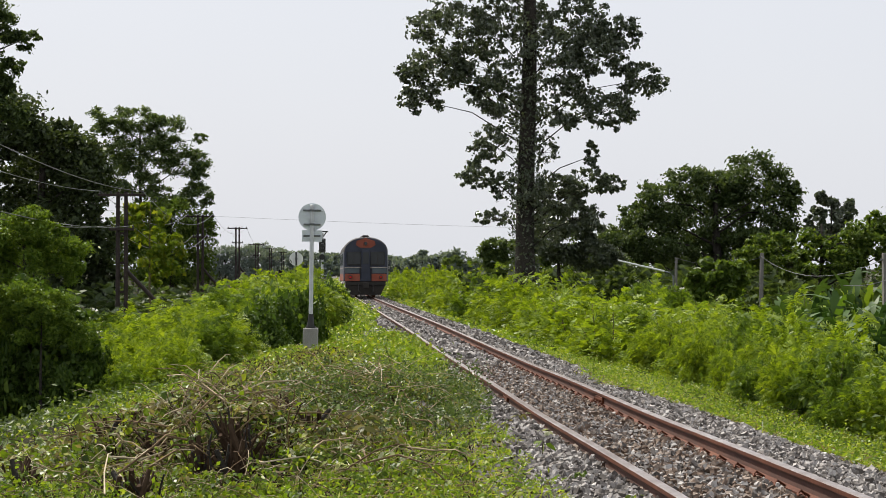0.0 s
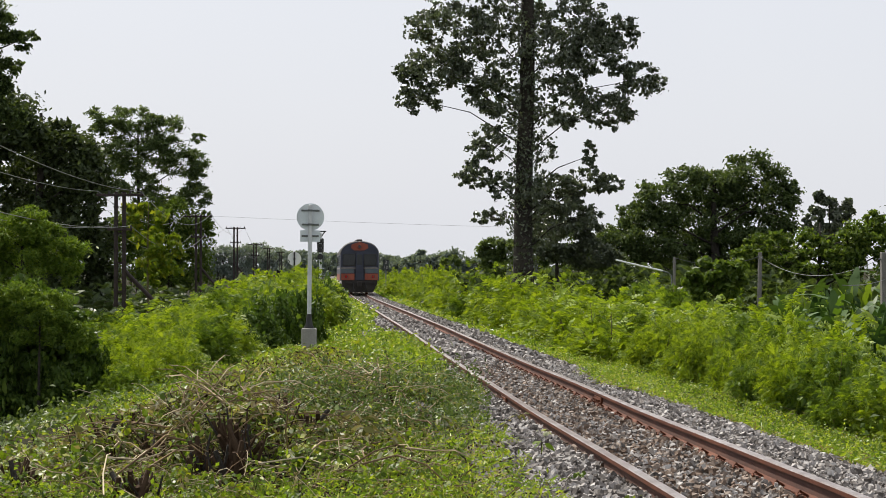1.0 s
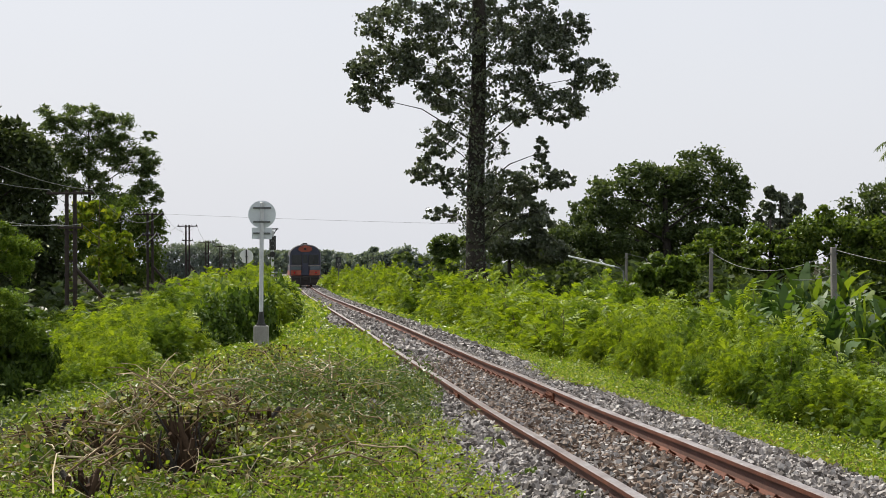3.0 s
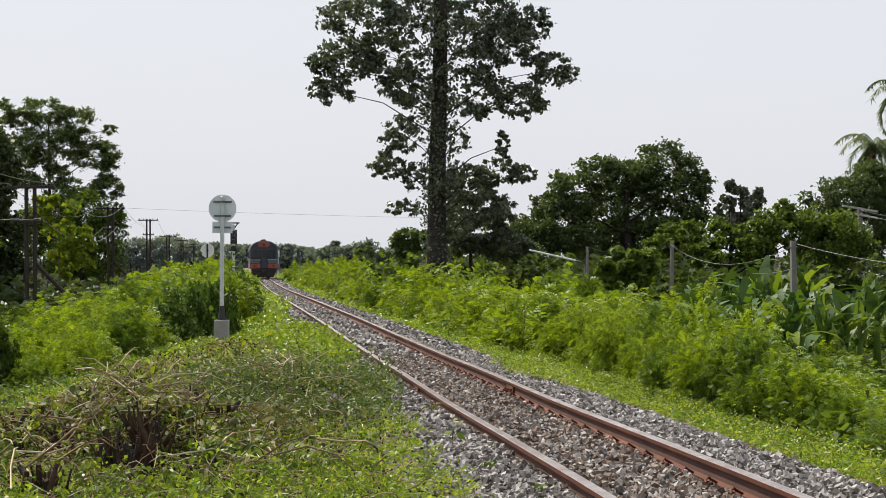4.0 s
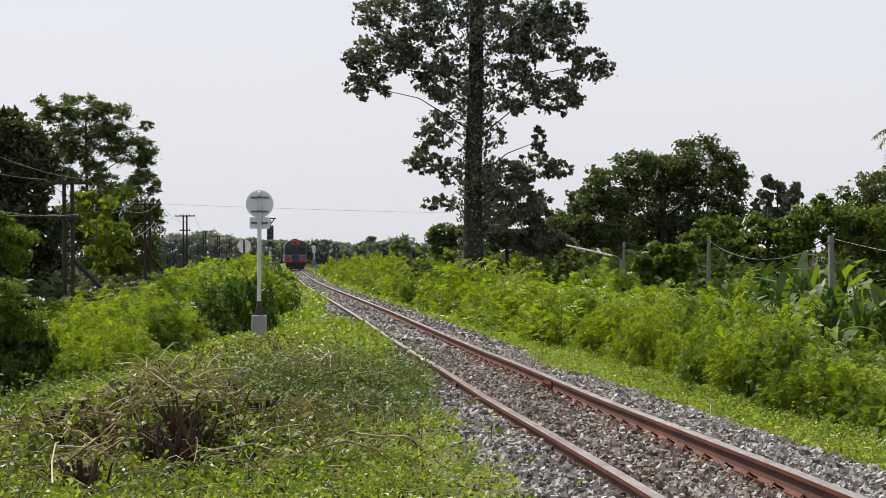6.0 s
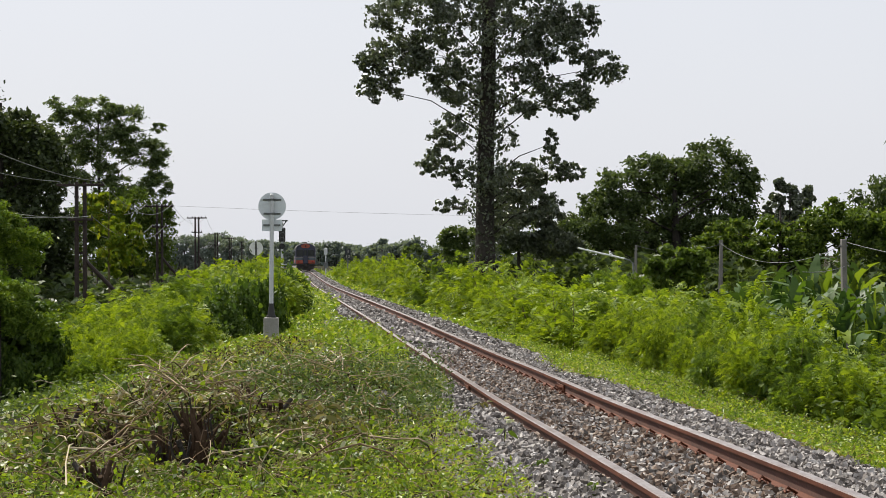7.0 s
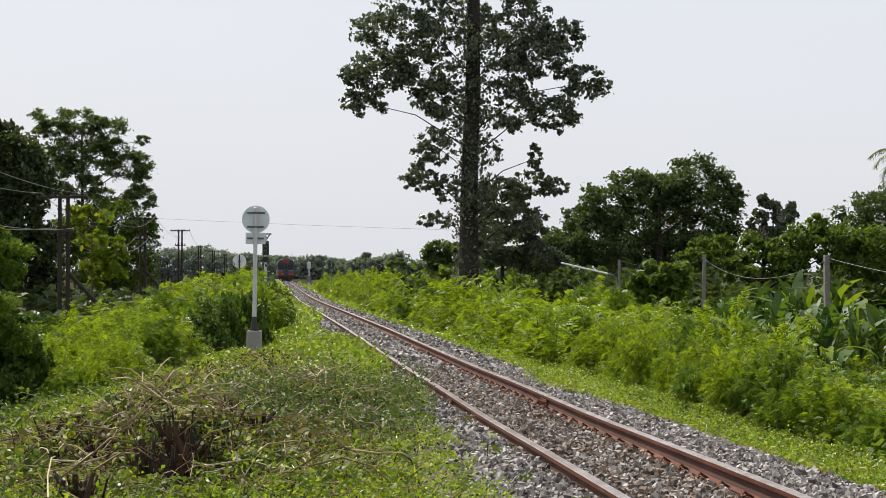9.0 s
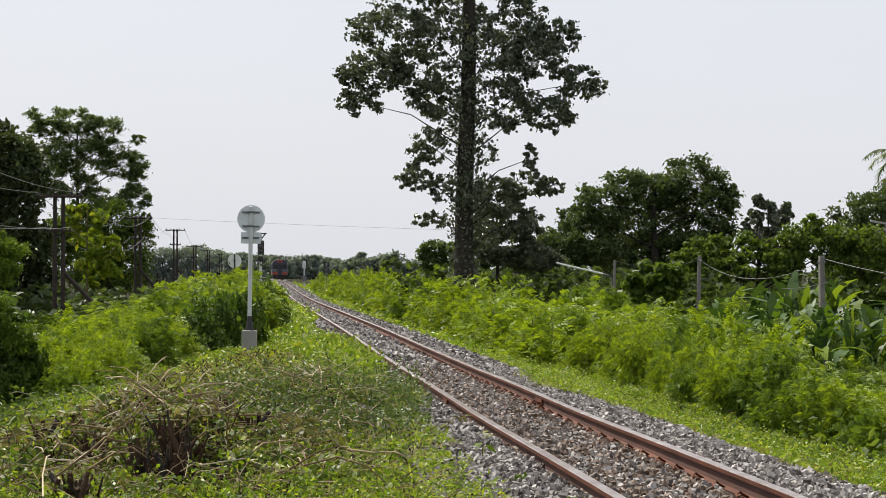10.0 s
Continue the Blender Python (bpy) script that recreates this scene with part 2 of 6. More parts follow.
def box(bm, x0, y0, z0, x1, y1, z1, bev=0.0):
    b2 = bmesh.new()
    bmesh.ops.create_cube(b2, size=1, matrix=Matrix.Translation(((x0 + x1) / 2, (y0 + y1) / 2, (z0 + z1) / 2)) @ Matrix.Diagonal((x1 - x0, y1 - y0, z1 - z0, 1)))
    if bev:
        bmesh.ops.bevel(b2, geom=b2.edges[:], offset=bev, segments=2, affect="EDGES", profile=0.5)
    t = bpy.data.meshes.new("t")
    b2.to_mesh(t)
    b2.free()
    bm.from_mesh(t)
    bpy.data.meshes.remove(t)
    return bm


def rod(bm, a, b, r0, r1=None, seg=12, caps=True):
    a, b = Vector(a), Vector(b)
    r1 = r0 if r1 is None else r1
    d = b - a
    m = Matrix.Translation((a + b) / 2) @ d.to_track_quat("Z", "Y").to_matrix().to_4x4()
    bmesh.ops.create_cone(bm, cap_ends=caps, segments=seg, radius1=r0, radius2=r1, depth=d.length, matrix=m)
    return bm


def tube_arrays(paths, seg=4):
    """Verts and faces of tapered tubes; paths: lists of (point, radius)."""
    verts, faces = [], []
    for path in paths:
        base = len(verts)
        pts = [Vector(p) for p, _ in path]
        for i, (p, r) in enumerate(path):
            d = (pts[min(i + 1, len(pts) - 1)] - pts[max(i - 1, 0)]).normalized()
            u = d.orthogonal().normalized()
            w = d.cross(u)
            for k in range(seg):
                a = 2 * math.pi * k / seg
                verts.append(pts[i] + (u * math.cos(a) + w * math.sin(a)) * r)
        for i in range(len(path) - 1):
            for k in range(seg):
                k2 = (k + 1) % seg
                faces.append((base + i * seg + k, base + i * seg + k2, base + (i + 1) * seg + k2, base + (i + 1) * seg + k))
        faces.append(tuple(base + (len(path) - 1) * seg + k for k in range(seg)))
    return verts, faces


def tubes(name, paths, mat, seg=4, smooth=True):
    v, f = tube_arrays(paths, seg)
    return mesh_from(name, v, f, [mat], smooth)


def unit(v):
    return v / np.maximum(np.linalg.norm(v, axis=-1, keepdims=True), 1e-9)


def leaf_quads(rng, pos, length, width, droop=0.0, flat=0.0, axis=None):
    """Pointed leaves (kite shapes) at pos with random turns; flat 1: lying level."""
    n = len(pos)
    if axis is None:
        axis = unit(rng.normal(size=(n, 3)) * np.array([1, 1, 1 - flat]) + np.array([0, 0, -droop]))
    side = unit(np.cross(axis, unit(rng.normal(size=(n, 3)) * np.array([1 - flat, 1 - flat, 1]) + np.array([0, 0, flat * 0.8]))))
    ln = (length * rng.uniform(0.6, 1.3, n))[:, None]
    wd = (width * rng.uniform(0.7, 1.3, n))[:, None]
    up = np.cross(side, axis)
    a = pos - axis * ln * 0.5
    c = pos + axis * ln * 0.5 - np.array([0, 0, 1]) * ln * 0.12
    mid = pos - axis * ln * 0.05
    return np.stack([a, mid + side * wd * 0.5 + up * wd * 0.12, c, mid - side * wd * 0.5 + up * wd * 0.12], 1)


def leaf_ovals(rng, pos, length, width, droop=0.0, flat=0.0, axis=None):
    """Rounded six-cornered leaves folded a little along the midrib."""
    n = len(pos)
    if axis is None:
        axis = unit(rng.normal(size=(n, 3)) * np.array([1, 1, 1 - flat]) + np.array([0, 0, -droop]))
    side = unit(np.cross(axis, unit(rng.normal(size=(n, 3)) * np.array([1 - flat, 1 - flat, 1]) + np.array([0, 0, flat * 0.8]))))
    ln = (length * rng.uniform(0.6, 1.3, n))[:, None]
    wd = (width * rng.uniform(0.7, 1.3, n))[:, None]
    up = np.cross(side, axis)
    p0 = pos - axis * ln * 0.5
    down = np.array([0, 0, 1]) * ln
    a, b = p0 + axis * ln * 0.26 + up * wd * 0.12, p0 + axis * ln * 0.68 + up * wd * 0.10 - down * 0.05
    return np.stack([p0, a + side * wd * 0.5, b + side * wd * 0.42, p0 + axis * ln - down * 0.14, b - side * wd * 0.42, a - side * wd * 0.5], 1)


# ---- ground, embankment, track ----
RAIL_Y = [-60, 0, 11.5, 15, 19, 25, 29, 38, 50, 70, 122, 150, 222, 290, 330, 700, 3000]
RAIL_Z = [0.0, 0.0, -0.04, -0.07, -0.11, -0.125, -0.155, -0.185, -0.21, -0.30, -0.56, -0.65, -0.69, -0.66, -0.66, -0.80, -0.80]
HEAD = -0.0631   # sideways run of the straight track per metre forward


def rail_z(y):
    return np.interp(y, RAIL_Y, RAIL_Z)


def track_x(y):
    return 2.65 + HEAD * y + 0.0042 * np.maximum(np.asarray(y, float) - 110.0, 0.0)


def wave(x, y, s, seed=0.0):
    return (np.sin(x * 1.7 / s + seed) * np.cos(y * 1.3 / s + seed * 2.1) + 0.5 * np.sin(x * 3.9 / s + y * 2.7 / s + seed * 3.3)) / 1.5


def bank_edge(y):
    return np.interp(y, [-20, 12, 24, 40, 70, 120], [-6.5, -5.6, -5.0, -3.9, -3.4, -3.4])


def ground_z(x, y):
    x, y = np.asarray(x, float), np.asarray(y, float)
    u = x - track_x(y)
    z0 = rail_z(y)
    e = bank_edge(y)
    left = np.where(u > -1.0, -0.17, np.interp(u - e, [-26, -9, -3.2, -0.3, 1.0], [-2.1, -1.7, -1.15, -0.32, -0.22]))
    right = np.interp(u, [1.4, 2.1, 2.9, 5.5, 9, 30], [-0.17, -0.36, -0.52, -0.85, -1.10, -1.5])
    z = z0 + np.where(u < 0, left, right)
    amp = np.clip((np.abs(u) - 1.5) / 2, 0, 1)
    z = z + amp * (0.05 * wave(x, y, 0.9) + 0.10 * wave(x, y, 4.0, 1.0))
    far = np.clip((y - 430) / 300, 0, 1)
    return z * (1 - far) + far * (-2.4)


def surf_z(x, y):
    """Ground, or the ballast where it lies higher."""
    u = x - track_x(y)
    return np.where(np.abs(u) < 2.0, np.maximum(ground_z(x, y), rail_z(y) + np.interp(u, BED_U, BED_H) + 0.01), ground_z(x, y))


def grid_mesh(name, xs, ys, zf, mat):
    gx, gy = np.meshgrid(xs, ys)
    v = np.stack([gx, gy, zf(gx, gy)], -1).reshape(-1, 3)
    nx, ny = len(xs), len(ys)
    f = [(j * nx + i, j * nx + i + 1, (j + 1) * nx + i + 1, (j + 1) * nx + i) for j in range(ny - 1) for i in range(nx - 1)]
    return mesh_from(name, v, f, [mat], True)


xs = np.concatenate([[-3000, -1200, -500, -200, -100, -60, -40], np.arange(-30, 26, 0.4), [28, 34, 42, 60, 100, 200, 500, 1200, 3000]])
ys = np.concatenate([[-300, -100, -50, -25, -10], np.arange(0, 70, 0.5), np.arange(70, 140, 2), np.arange(140, 320, 10), [340, 400, 500, 700, 1000, 1600, 2400, 3400]])
ground = link("ground", grid_mesh("ground", xs, ys, ground_z, M["ground"]))
tagged(ground, "green and brown grassy earth with a low railway bank", "ground", kind="structure")

# packed bed under the loose stones
BED_U = np.array([-2.0, -1.55, -1.15, -0.62, -0.45, 0.0, 0.45, 0.62, 1.2, 1.62, 2.05])
BED_H = np.array([-0.42, -0.22, -0.115, -0.085, -0.135, -0.135, -0.150, -0.125, -0.150, -0.21, -0.42])
by = np.concatenate([np.arange(-60, 0, 4.0), np.arange(0, 70, 0.25), np.arange(70, 430, 2.0)])
bu = np.linspace(-2.0, 2.05, 36)
gu, gyy = np.meshgrid(bu, by)
gz = rail_z(gyy) + np.interp(gu, BED_U, BED_H) + 0.010 * wave(gu, gyy, 0.12) + 0.006 * wave(gu, gyy, 0.05, 2.0)
bv = np.stack([gu + track_x(gyy), gyy, gz], -1).reshape(-1, 3)
nb = len(bu)
bf = [(j * nb + i, j * nb + i + 1, (j + 1) * nb + i + 1, (j + 1) * nb + i) for j in range(len(by) - 1) for i in range(nb - 1)]
ballast = link("ballast_bed", mesh_from("ballast_bed", bv, bf, [M["bed"]], True))
tagged(ballast, "grey crushed-rock ballast bed under a single track", "ballast", kind="structure")

# rails: flat-bottomed section, 0.14 m high, metre gauge
PROFILE = [(-0.055, -0.14), (0.055, -0.14), (0.055, -0.129), (0.012, -0.116), (0.009, -0.045), (0.033, -0.036), (0.034, -0.008),
           (0.027, 0.0), (-0.027, 0.0), (-0.034, -0.008), (-0.033, -0.036), (-0.009, -0.045), (-0.012, -0.116), (-0.055, -0.129)]
JOINT_Y = 22.3
across = Vector((1, -HEAD, 0)).normalized()
along = Vector((HEAD, 1, 0)).normalized()

track = thing("railway_track", pose(0, 0, 0), "single metre-gauge track with rusty rails on sleepers", "railway track", kind="structure")


def rail_mesh(side, y0, y1):
    stations = [y0] + [y for y in np.arange(-60, 430, 1.5) if y0 < y < y1] + [y1]
    v, f, idx = [], [], []
    k = len(PROFILE)
    for y in stations:
        c = Vector((track_x(y), y, float(rail_z(y)))) + across * side * 0.533
        v += [c + across * (p * 1.0) + Vector((0, 0, q)) for p, q in PROFILE]
    for i in range(len(stations) - 1):
        for a in range(k):
            b = (a + 1) % k
            f.append((i * k + a, i * k + b, (i + 1) * k + b, (i + 1) * k + a))
            idx.append(1 if a in (6, 7, 8) else (2 if a in (3, 4, 10, 11) else 0))
    f += [tuple(range(k - 1, -1, -1)), tuple(range((len(stations) - 1) * k, len(stations) * k))]
    idx += [0, 0]
    return mesh_from("rail", v, f, [M["rust"], M["railtop"], M["web"]], False, idx)


for side in (-1, 1):
    for y0, y1 in ((-60, JOINT_Y - 0.006), (JOINT_Y + 0.006, 428)):
        link("rail", rail_mesh(side, y0, y1), track, "rust-brown steel rail with a worn bright head")

# fishplates with bolts at the rail joint
for side in (-1, 1):
    for face in (-1, 1):
        c = Vector((track_x(JOINT_Y), JOINT_Y, float(rail_z(JOINT_Y)))) + across * (side * 0.533 + face * 0.022)
        bm = box(bmesh.new(), -0.012, -0.26, -0.118, 0.012, 0.26, -0.046, 0.004)
        for k in (-0.19, -0.065, 0.065, 0.19):
            rod(bm, (face * 0.010, k, -0.082), (face * 0.040, k, -0.082), 0.017, seg=6)
        pl = part("fishplate", bm, M["rust"], track, "bolted rusty fishplate")
        pl.matrix_basis = Matrix.Translation(c) @ pose(0, 0, 0, 0, 0, math.degrees(math.atan(-HEAD)))

# sleepers nearly buried in the ballast, with rail clips
bm = box(bmesh.new(), -0.95, -0.11, -0.30, 0.95, 0.11, -0.146, 0.02)
sleeper = part("sleeper", bm, M["sleeper"], track, "concrete sleeper nearly buried in ballast")
clip_paths = []
for s in (-1, 1):
    for g in (-1, 1):
        cx = s * 0.533 + g * 0.075
        clip_paths.append([((cx - g * 0.035, -0.035, -0.122), 0.009), ((cx, -0.05, -0.100), 0.009), ((cx + g * 0.035, -0.03, -0.118), 0.009),
                           ((cx + g * 0.03, 0.02, -0.112), 0.009), ((cx, 0.045, -0.095), 0.009), ((cx - g * 0.03, 0.04, -0.12), 0.009)])
clips = link("rail_clips", tubes("rail_clips", clip_paths, M["rust"], 6), sleeper, "rusty spring clips")
slp_mesh, clip_mesh = sleeper.data, clips.data
first = True
turn = math.degrees(math.atan(-HEAD))
for k in range(150):
    y = 6.2 + k * 0.65
    m = pose(track_x(y), y, float(rail_z(y)) - 0.002, 0, 0, turn)
    if first:
        sleeper.matrix_basis, first = m, False
    else:
        o = link("sleeper", slp_mesh, track)
        o.matrix_basis = m
        if y < 40:
            link("rail_clips", clip_mesh, o)


# ---- the train ----
def section(w, h0, h1, hr, n=10):
    """Coach cross-section: straight sides from h0 to h1, arched roof up to hr."""
    pts = [(-w, h0), (w, h0), (w, h1)]
    for i in range(1, 2 * n):
        a = math.pi * i / (2 * n)
        pts.append((w * math.cos(a) ** 0.88 if math.cos(a) > 0 else -w * abs(math.cos(a)) ** 0.88, h1 + (hr - h1) * math.sin(a) ** 0.95))
    pts.append((-w, h1))
    return pts


def make_train():
    t = thing("railcar", pose(0, 0, 0), "dark blue diesel railcar with orange-red end panels", "train")
    sec = section(1.39, 0.95, 2.72, 3.62)
    rings = [(-10.0, 0.955), (-9.88, 0.985), (-9.7, 1.0), (9.7, 1.0), (9.88, 0.985), (10.0, 0.955)]
    v, f, idx = [], [], []
    k = len(sec)
    for y, s in rings:
        v += [(x * s, y, 2.2 + (z - 2.2) * s) for x, z in sec]
    for i in range(len(rings) - 1):
        for a in range(k):
            b = (a + 1) % k
            f.append((i * k + a, i * k + b, (i + 1) * k + b, (i + 1) * k + a))
            idx.append(1 if 3 <= a < k - 1 else 0)
    f += [tuple(range(k - 1, -1, -1)), tuple(range(5 * k, 6 * k))]
    idx += [0, 0]
    link("body", mesh_from("body", v, f, [M["train_navy"], M["train_roof"]], False, idx), t)

    def slab(name, mat, x0, y0, z0, x1, y1, z1, label="", bev=0.02, parent=t):
        return part(name, box(bmesh.new(), x0, y0, z0, x1, y1, z1, bev), M[mat], parent, label)

    # the end that faces the viewer is at y = -10
    for s in (-1, 1):
        lo, hi = (0.34, 1.14) if s > 0 else (-1.14, -0.34)
        w = slab("end_window", "black", lo - 0.05, -10.045, 1.93, hi + 0.05, -9.98, 2.74, "black window frame")
        slab("pane", "glass", lo, -10.055, 1.98, hi, -10.03, 2.69, "", 0.005, w)
        slab("wiper", "underframe", (lo + hi) / 2 - 0.012, -10.075, 2.02, (lo + hi) / 2 + 0.012, -10.058, 2.5, "", 0.003, w)
        slab("red_panel", "train_red", *((0.36, -10.07, 0.98, 1.30, -9.97, 1.42) if s > 0 else (-1.30, -10.07, 0.98, -0.36, -9.97, 1.42)), "orange-red buffer-beam panel")
        lamp = part("tail_lamp", rod(bmesh.new(), (s * 0.95, -10.12, 1.22), (s * 0.95, -10.06, 1.22), 0.10, 0.12, 20), M["black"], t, "round tail lamp")
        part("lens", rod(bmesh.new(), (s * 0.95, -10.135, 1.22), (s * 0.95, -10.115, 1.22), 0.075, seg=20), M["red_lens"], lamp)
        slab("blue_panel", "train_blue", *((0.40, -10.05, 1.46, 1.30, -9.98, 1.74) if s > 0 else (-1.30, -10.05, 1.46, -0.40, -9.98, 1.74)), "grey-blue waist panel")
        bm = rod(bmesh.new(), (s * 0.33, -10.10, 1.2), (s * 0.33, -10.10, 2.3), 0.016, seg=8)
        rod(bm, (s * 0.33, -10.10, 1.25), (s * 0.33, -10.0, 1.25), 0.012, seg=6)
        rod(bm, (s * 0.33, -10.10, 2.25), (s * 0.33, -10.0, 2.25), 0.012, seg=6)
        part("handrail", bm, M["underframe"], t)
        bm = box(bmesh.new(), s * 1.05 - 0.18, -10.02, 0.42, s * 1.05 + 0.18, -9.75, 0.46, 0.01)
        rod(bm, (s * 1.05 - 0.16, -9.9, 0.44), (s * 1.05 - 0.16, -9.9, 0.96), 0.018, seg=6)
        rod(bm, (s * 1.05 + 0.16, -9.9, 0.44), (s * 1.05 + 0.16, -9.9, 0.96), 0.018, seg=6)
        part("footstep", bm, M["underframe"], t)
        slab("side_stripe", "train_stripe", *((1.385, -9.6, 1.74, 1.400, 9.6, 1.80) if s > 0 else (-1.400, -9.6, 1.74, -1.385, 9.6, 1.80)), "", 0.003)
        slab("side_band", "train_red", *((1.386, -9.6, 0.98, 1.398, 9.6, 1.40) if s > 0 else (-1.398, -9.6, 0.98, -1.386, 9.6, 1.40)), "", 0.003)
        for k2 in range(9):
            y = -7.2 + k2 * 1.8
            wx = slab("side_window", "train_blue", *((1.38, y - 0.62, 1.9, 1.405, y + 0.62, 2.7) if s > 0 else (-1.405, y - 0.62, 1.9, -1.38, y + 0.62, 2.7)), "", 0.004)
            slab("pane", "glass", *((1.39, y - 0.55, 1.96, 1.412, y + 0.55, 2.64) if s > 0 else (-1.412, y - 0.55, 1.96, -1.39, y + 0.55, 2.64)), "", 0.003, wx)
    slab("waist_stripe", "train_stripe", -1.31, -10.055, 1.765, 1.31, -9.97, 1.825, "dirty white waist stripe", 0.006)
    d = slab("gangway_door", "train_navy", -0.28, -10.06, 0.98, 0.28, -9.97, 2.86, "dark blue end door", 0.015)
    slab("pane", "glass", -0.19, -10.072, 2.02, 0.19, -10.05, 2.70, "", 0.004, d)
    # orange crest under the roof with the head lamp
    bm = bmesh.new()
    vs = [bm.verts.new((x, y, z)) for y in (-10.045, -9.96) for x, z in ((-0.34, 2.98), (0.34, 2.98), (0.62, 3.14), (0.56, 3.38), (0.0, 3.56), (-0.56, 3.38), (-0.62, 3.14))]
    bm.faces.new(vs[:7])
    bm.faces.new(vs[13:6:-1])
    for i in range(7):
        bm.faces.new((vs[i], vs[7 + i], vs[7 + (i + 1) % 7], vs[(i + 1) % 7]))
    bmesh.ops.recalc_face_normals(bm, faces=bm.faces[:])
    part("crest_panel", bm, M["train_red"], t, "orange-red panel below the roof")
    lamp = part("headlamp", rod(bmesh.new(), (0, -10.12, 3.24), (0, -10.03, 3.24), 0.13, 0.15, 24), M["train_red"], t)
    part("lens", rod(bmesh.new(), (0, -10.135, 3.24), (0, -10.115, 3.24), 0.10, seg=24), M["glass"], lamp)
    bm = box(bmesh.new(), -0.20, -9.4, 3.56, 0.20, -8.5, 3.74, 0.05)
    part("roof_box", bm, M["train_roof"], t, "sooty exhaust housing")
    for s in (-0.14, 0.14):
        part("horn", rod(bmesh.new(), (s, -9.85, 3.66), (s, -9.5, 3.64), 0.06, 0.025, 12), M["underframe"], t)
    for y in (-5.5, -2, 1.5, 5):
        part("roof_vent", box(bmesh.new(), -0.25, y - 0.35, 3.55, 0.25, y + 0.35, 3.74, 0.05), M["train_roof"], t)
    # underframe, coupler, bogies
    slab("buffer_beam", "underframe", -1.25, -10.05, 0.72, 1.25, -9.8, 0.96, "", 0.02)
    bm = box(bmesh.new(), -0.12, -10.55, 0.60, 0.12, -9.9, 0.86, 0.03)
    box(bm, -0.17, -10.72, 0.55, 0.17, -10.5, 0.92, 0.05)
    part("coupler", bm, M["underframe"], t, "black knuckle coupler")
    for s in (-0.45, 0.45):
        v, f = tube_arrays([[((s, -10.05, 0.8), 0.03), ((s, -10.3, 0.55), 0.03), ((s, -10.42, 0.4), 0.03), ((s * 0.8, -10.45, 0.28), 0.03)]], 8)
        link("air_hose", mesh_from("air_hose", v, f, [M["black"]], True), t)
    slab("underframe_box", "underframe", -1.1, -3.4, 0.35, 1.1, 3.4, 0.96, "", 0.04)
    # dark cowling and ploughs under the end
    bm = bmesh.new()
    vs = [bm.verts.new((x, y, z)) for y in (-10.0, -9.85) for x, z in ((-0.95, 0.16), (0.95, 0.16), (1.22, 0.74), (-1.22, 0.74))]
    for q in ((0, 1, 2, 3), (7, 6, 5, 4), (0, 4, 5, 1), (1, 5, 6, 2), (2, 6, 7, 3), (3, 7, 4, 0)):
        bm.faces.new([vs[i] for i in q])
    part("pilot_plate", bm, M["underframe"], t, "black plate below the buffer beam")
    for yb in (-7.4, 7.4):
        bm = bmesh.new()
        for s in (-0.86, 0.86):
            box(bm, s - 0.07, yb - 1.7, 0.42, s + 0.07, yb + 1.7, 0.66, 0.03)
        box(bm, -0.85, yb - 0.25, 0.45, 0.85, yb + 0.25, 0.9, 0.03)
        bogie = part("bogie", bm, M["underframe"], t, "black bogie frame")
        for ya in (yb - 1.1, yb + 1.1):
            bm = rod(bmesh.new(), (-0.72, ya, 0.43), (0.72, ya, 0.43), 0.07, seg=12)
            for s in (-1, 1):
                rod(bm, (s * 0.468, ya, 0.43), (s * 0.498, ya, 0.43), 0.46, seg=36)
                rod(bm, (s * 0.498, ya, 0.43), (s * 0.595, ya, 0.43), 0.43, seg=36)
            ws = part("wheelset", bm, M["rust"], bogie)
    return t


railcar = make_train()
for ob in railcar.children_recursive:
    if ob.name.split(".")[0] not in ("bogie", "wheelset"):
        ob.data.transform(Matrix.Diagonal((0.955, 1, 1, 1)))


# ---- posts, signs, poles ----
def place(x, y, sink=0.05):
    return pose(x, y, float(ground_z(x, y)) - sink)


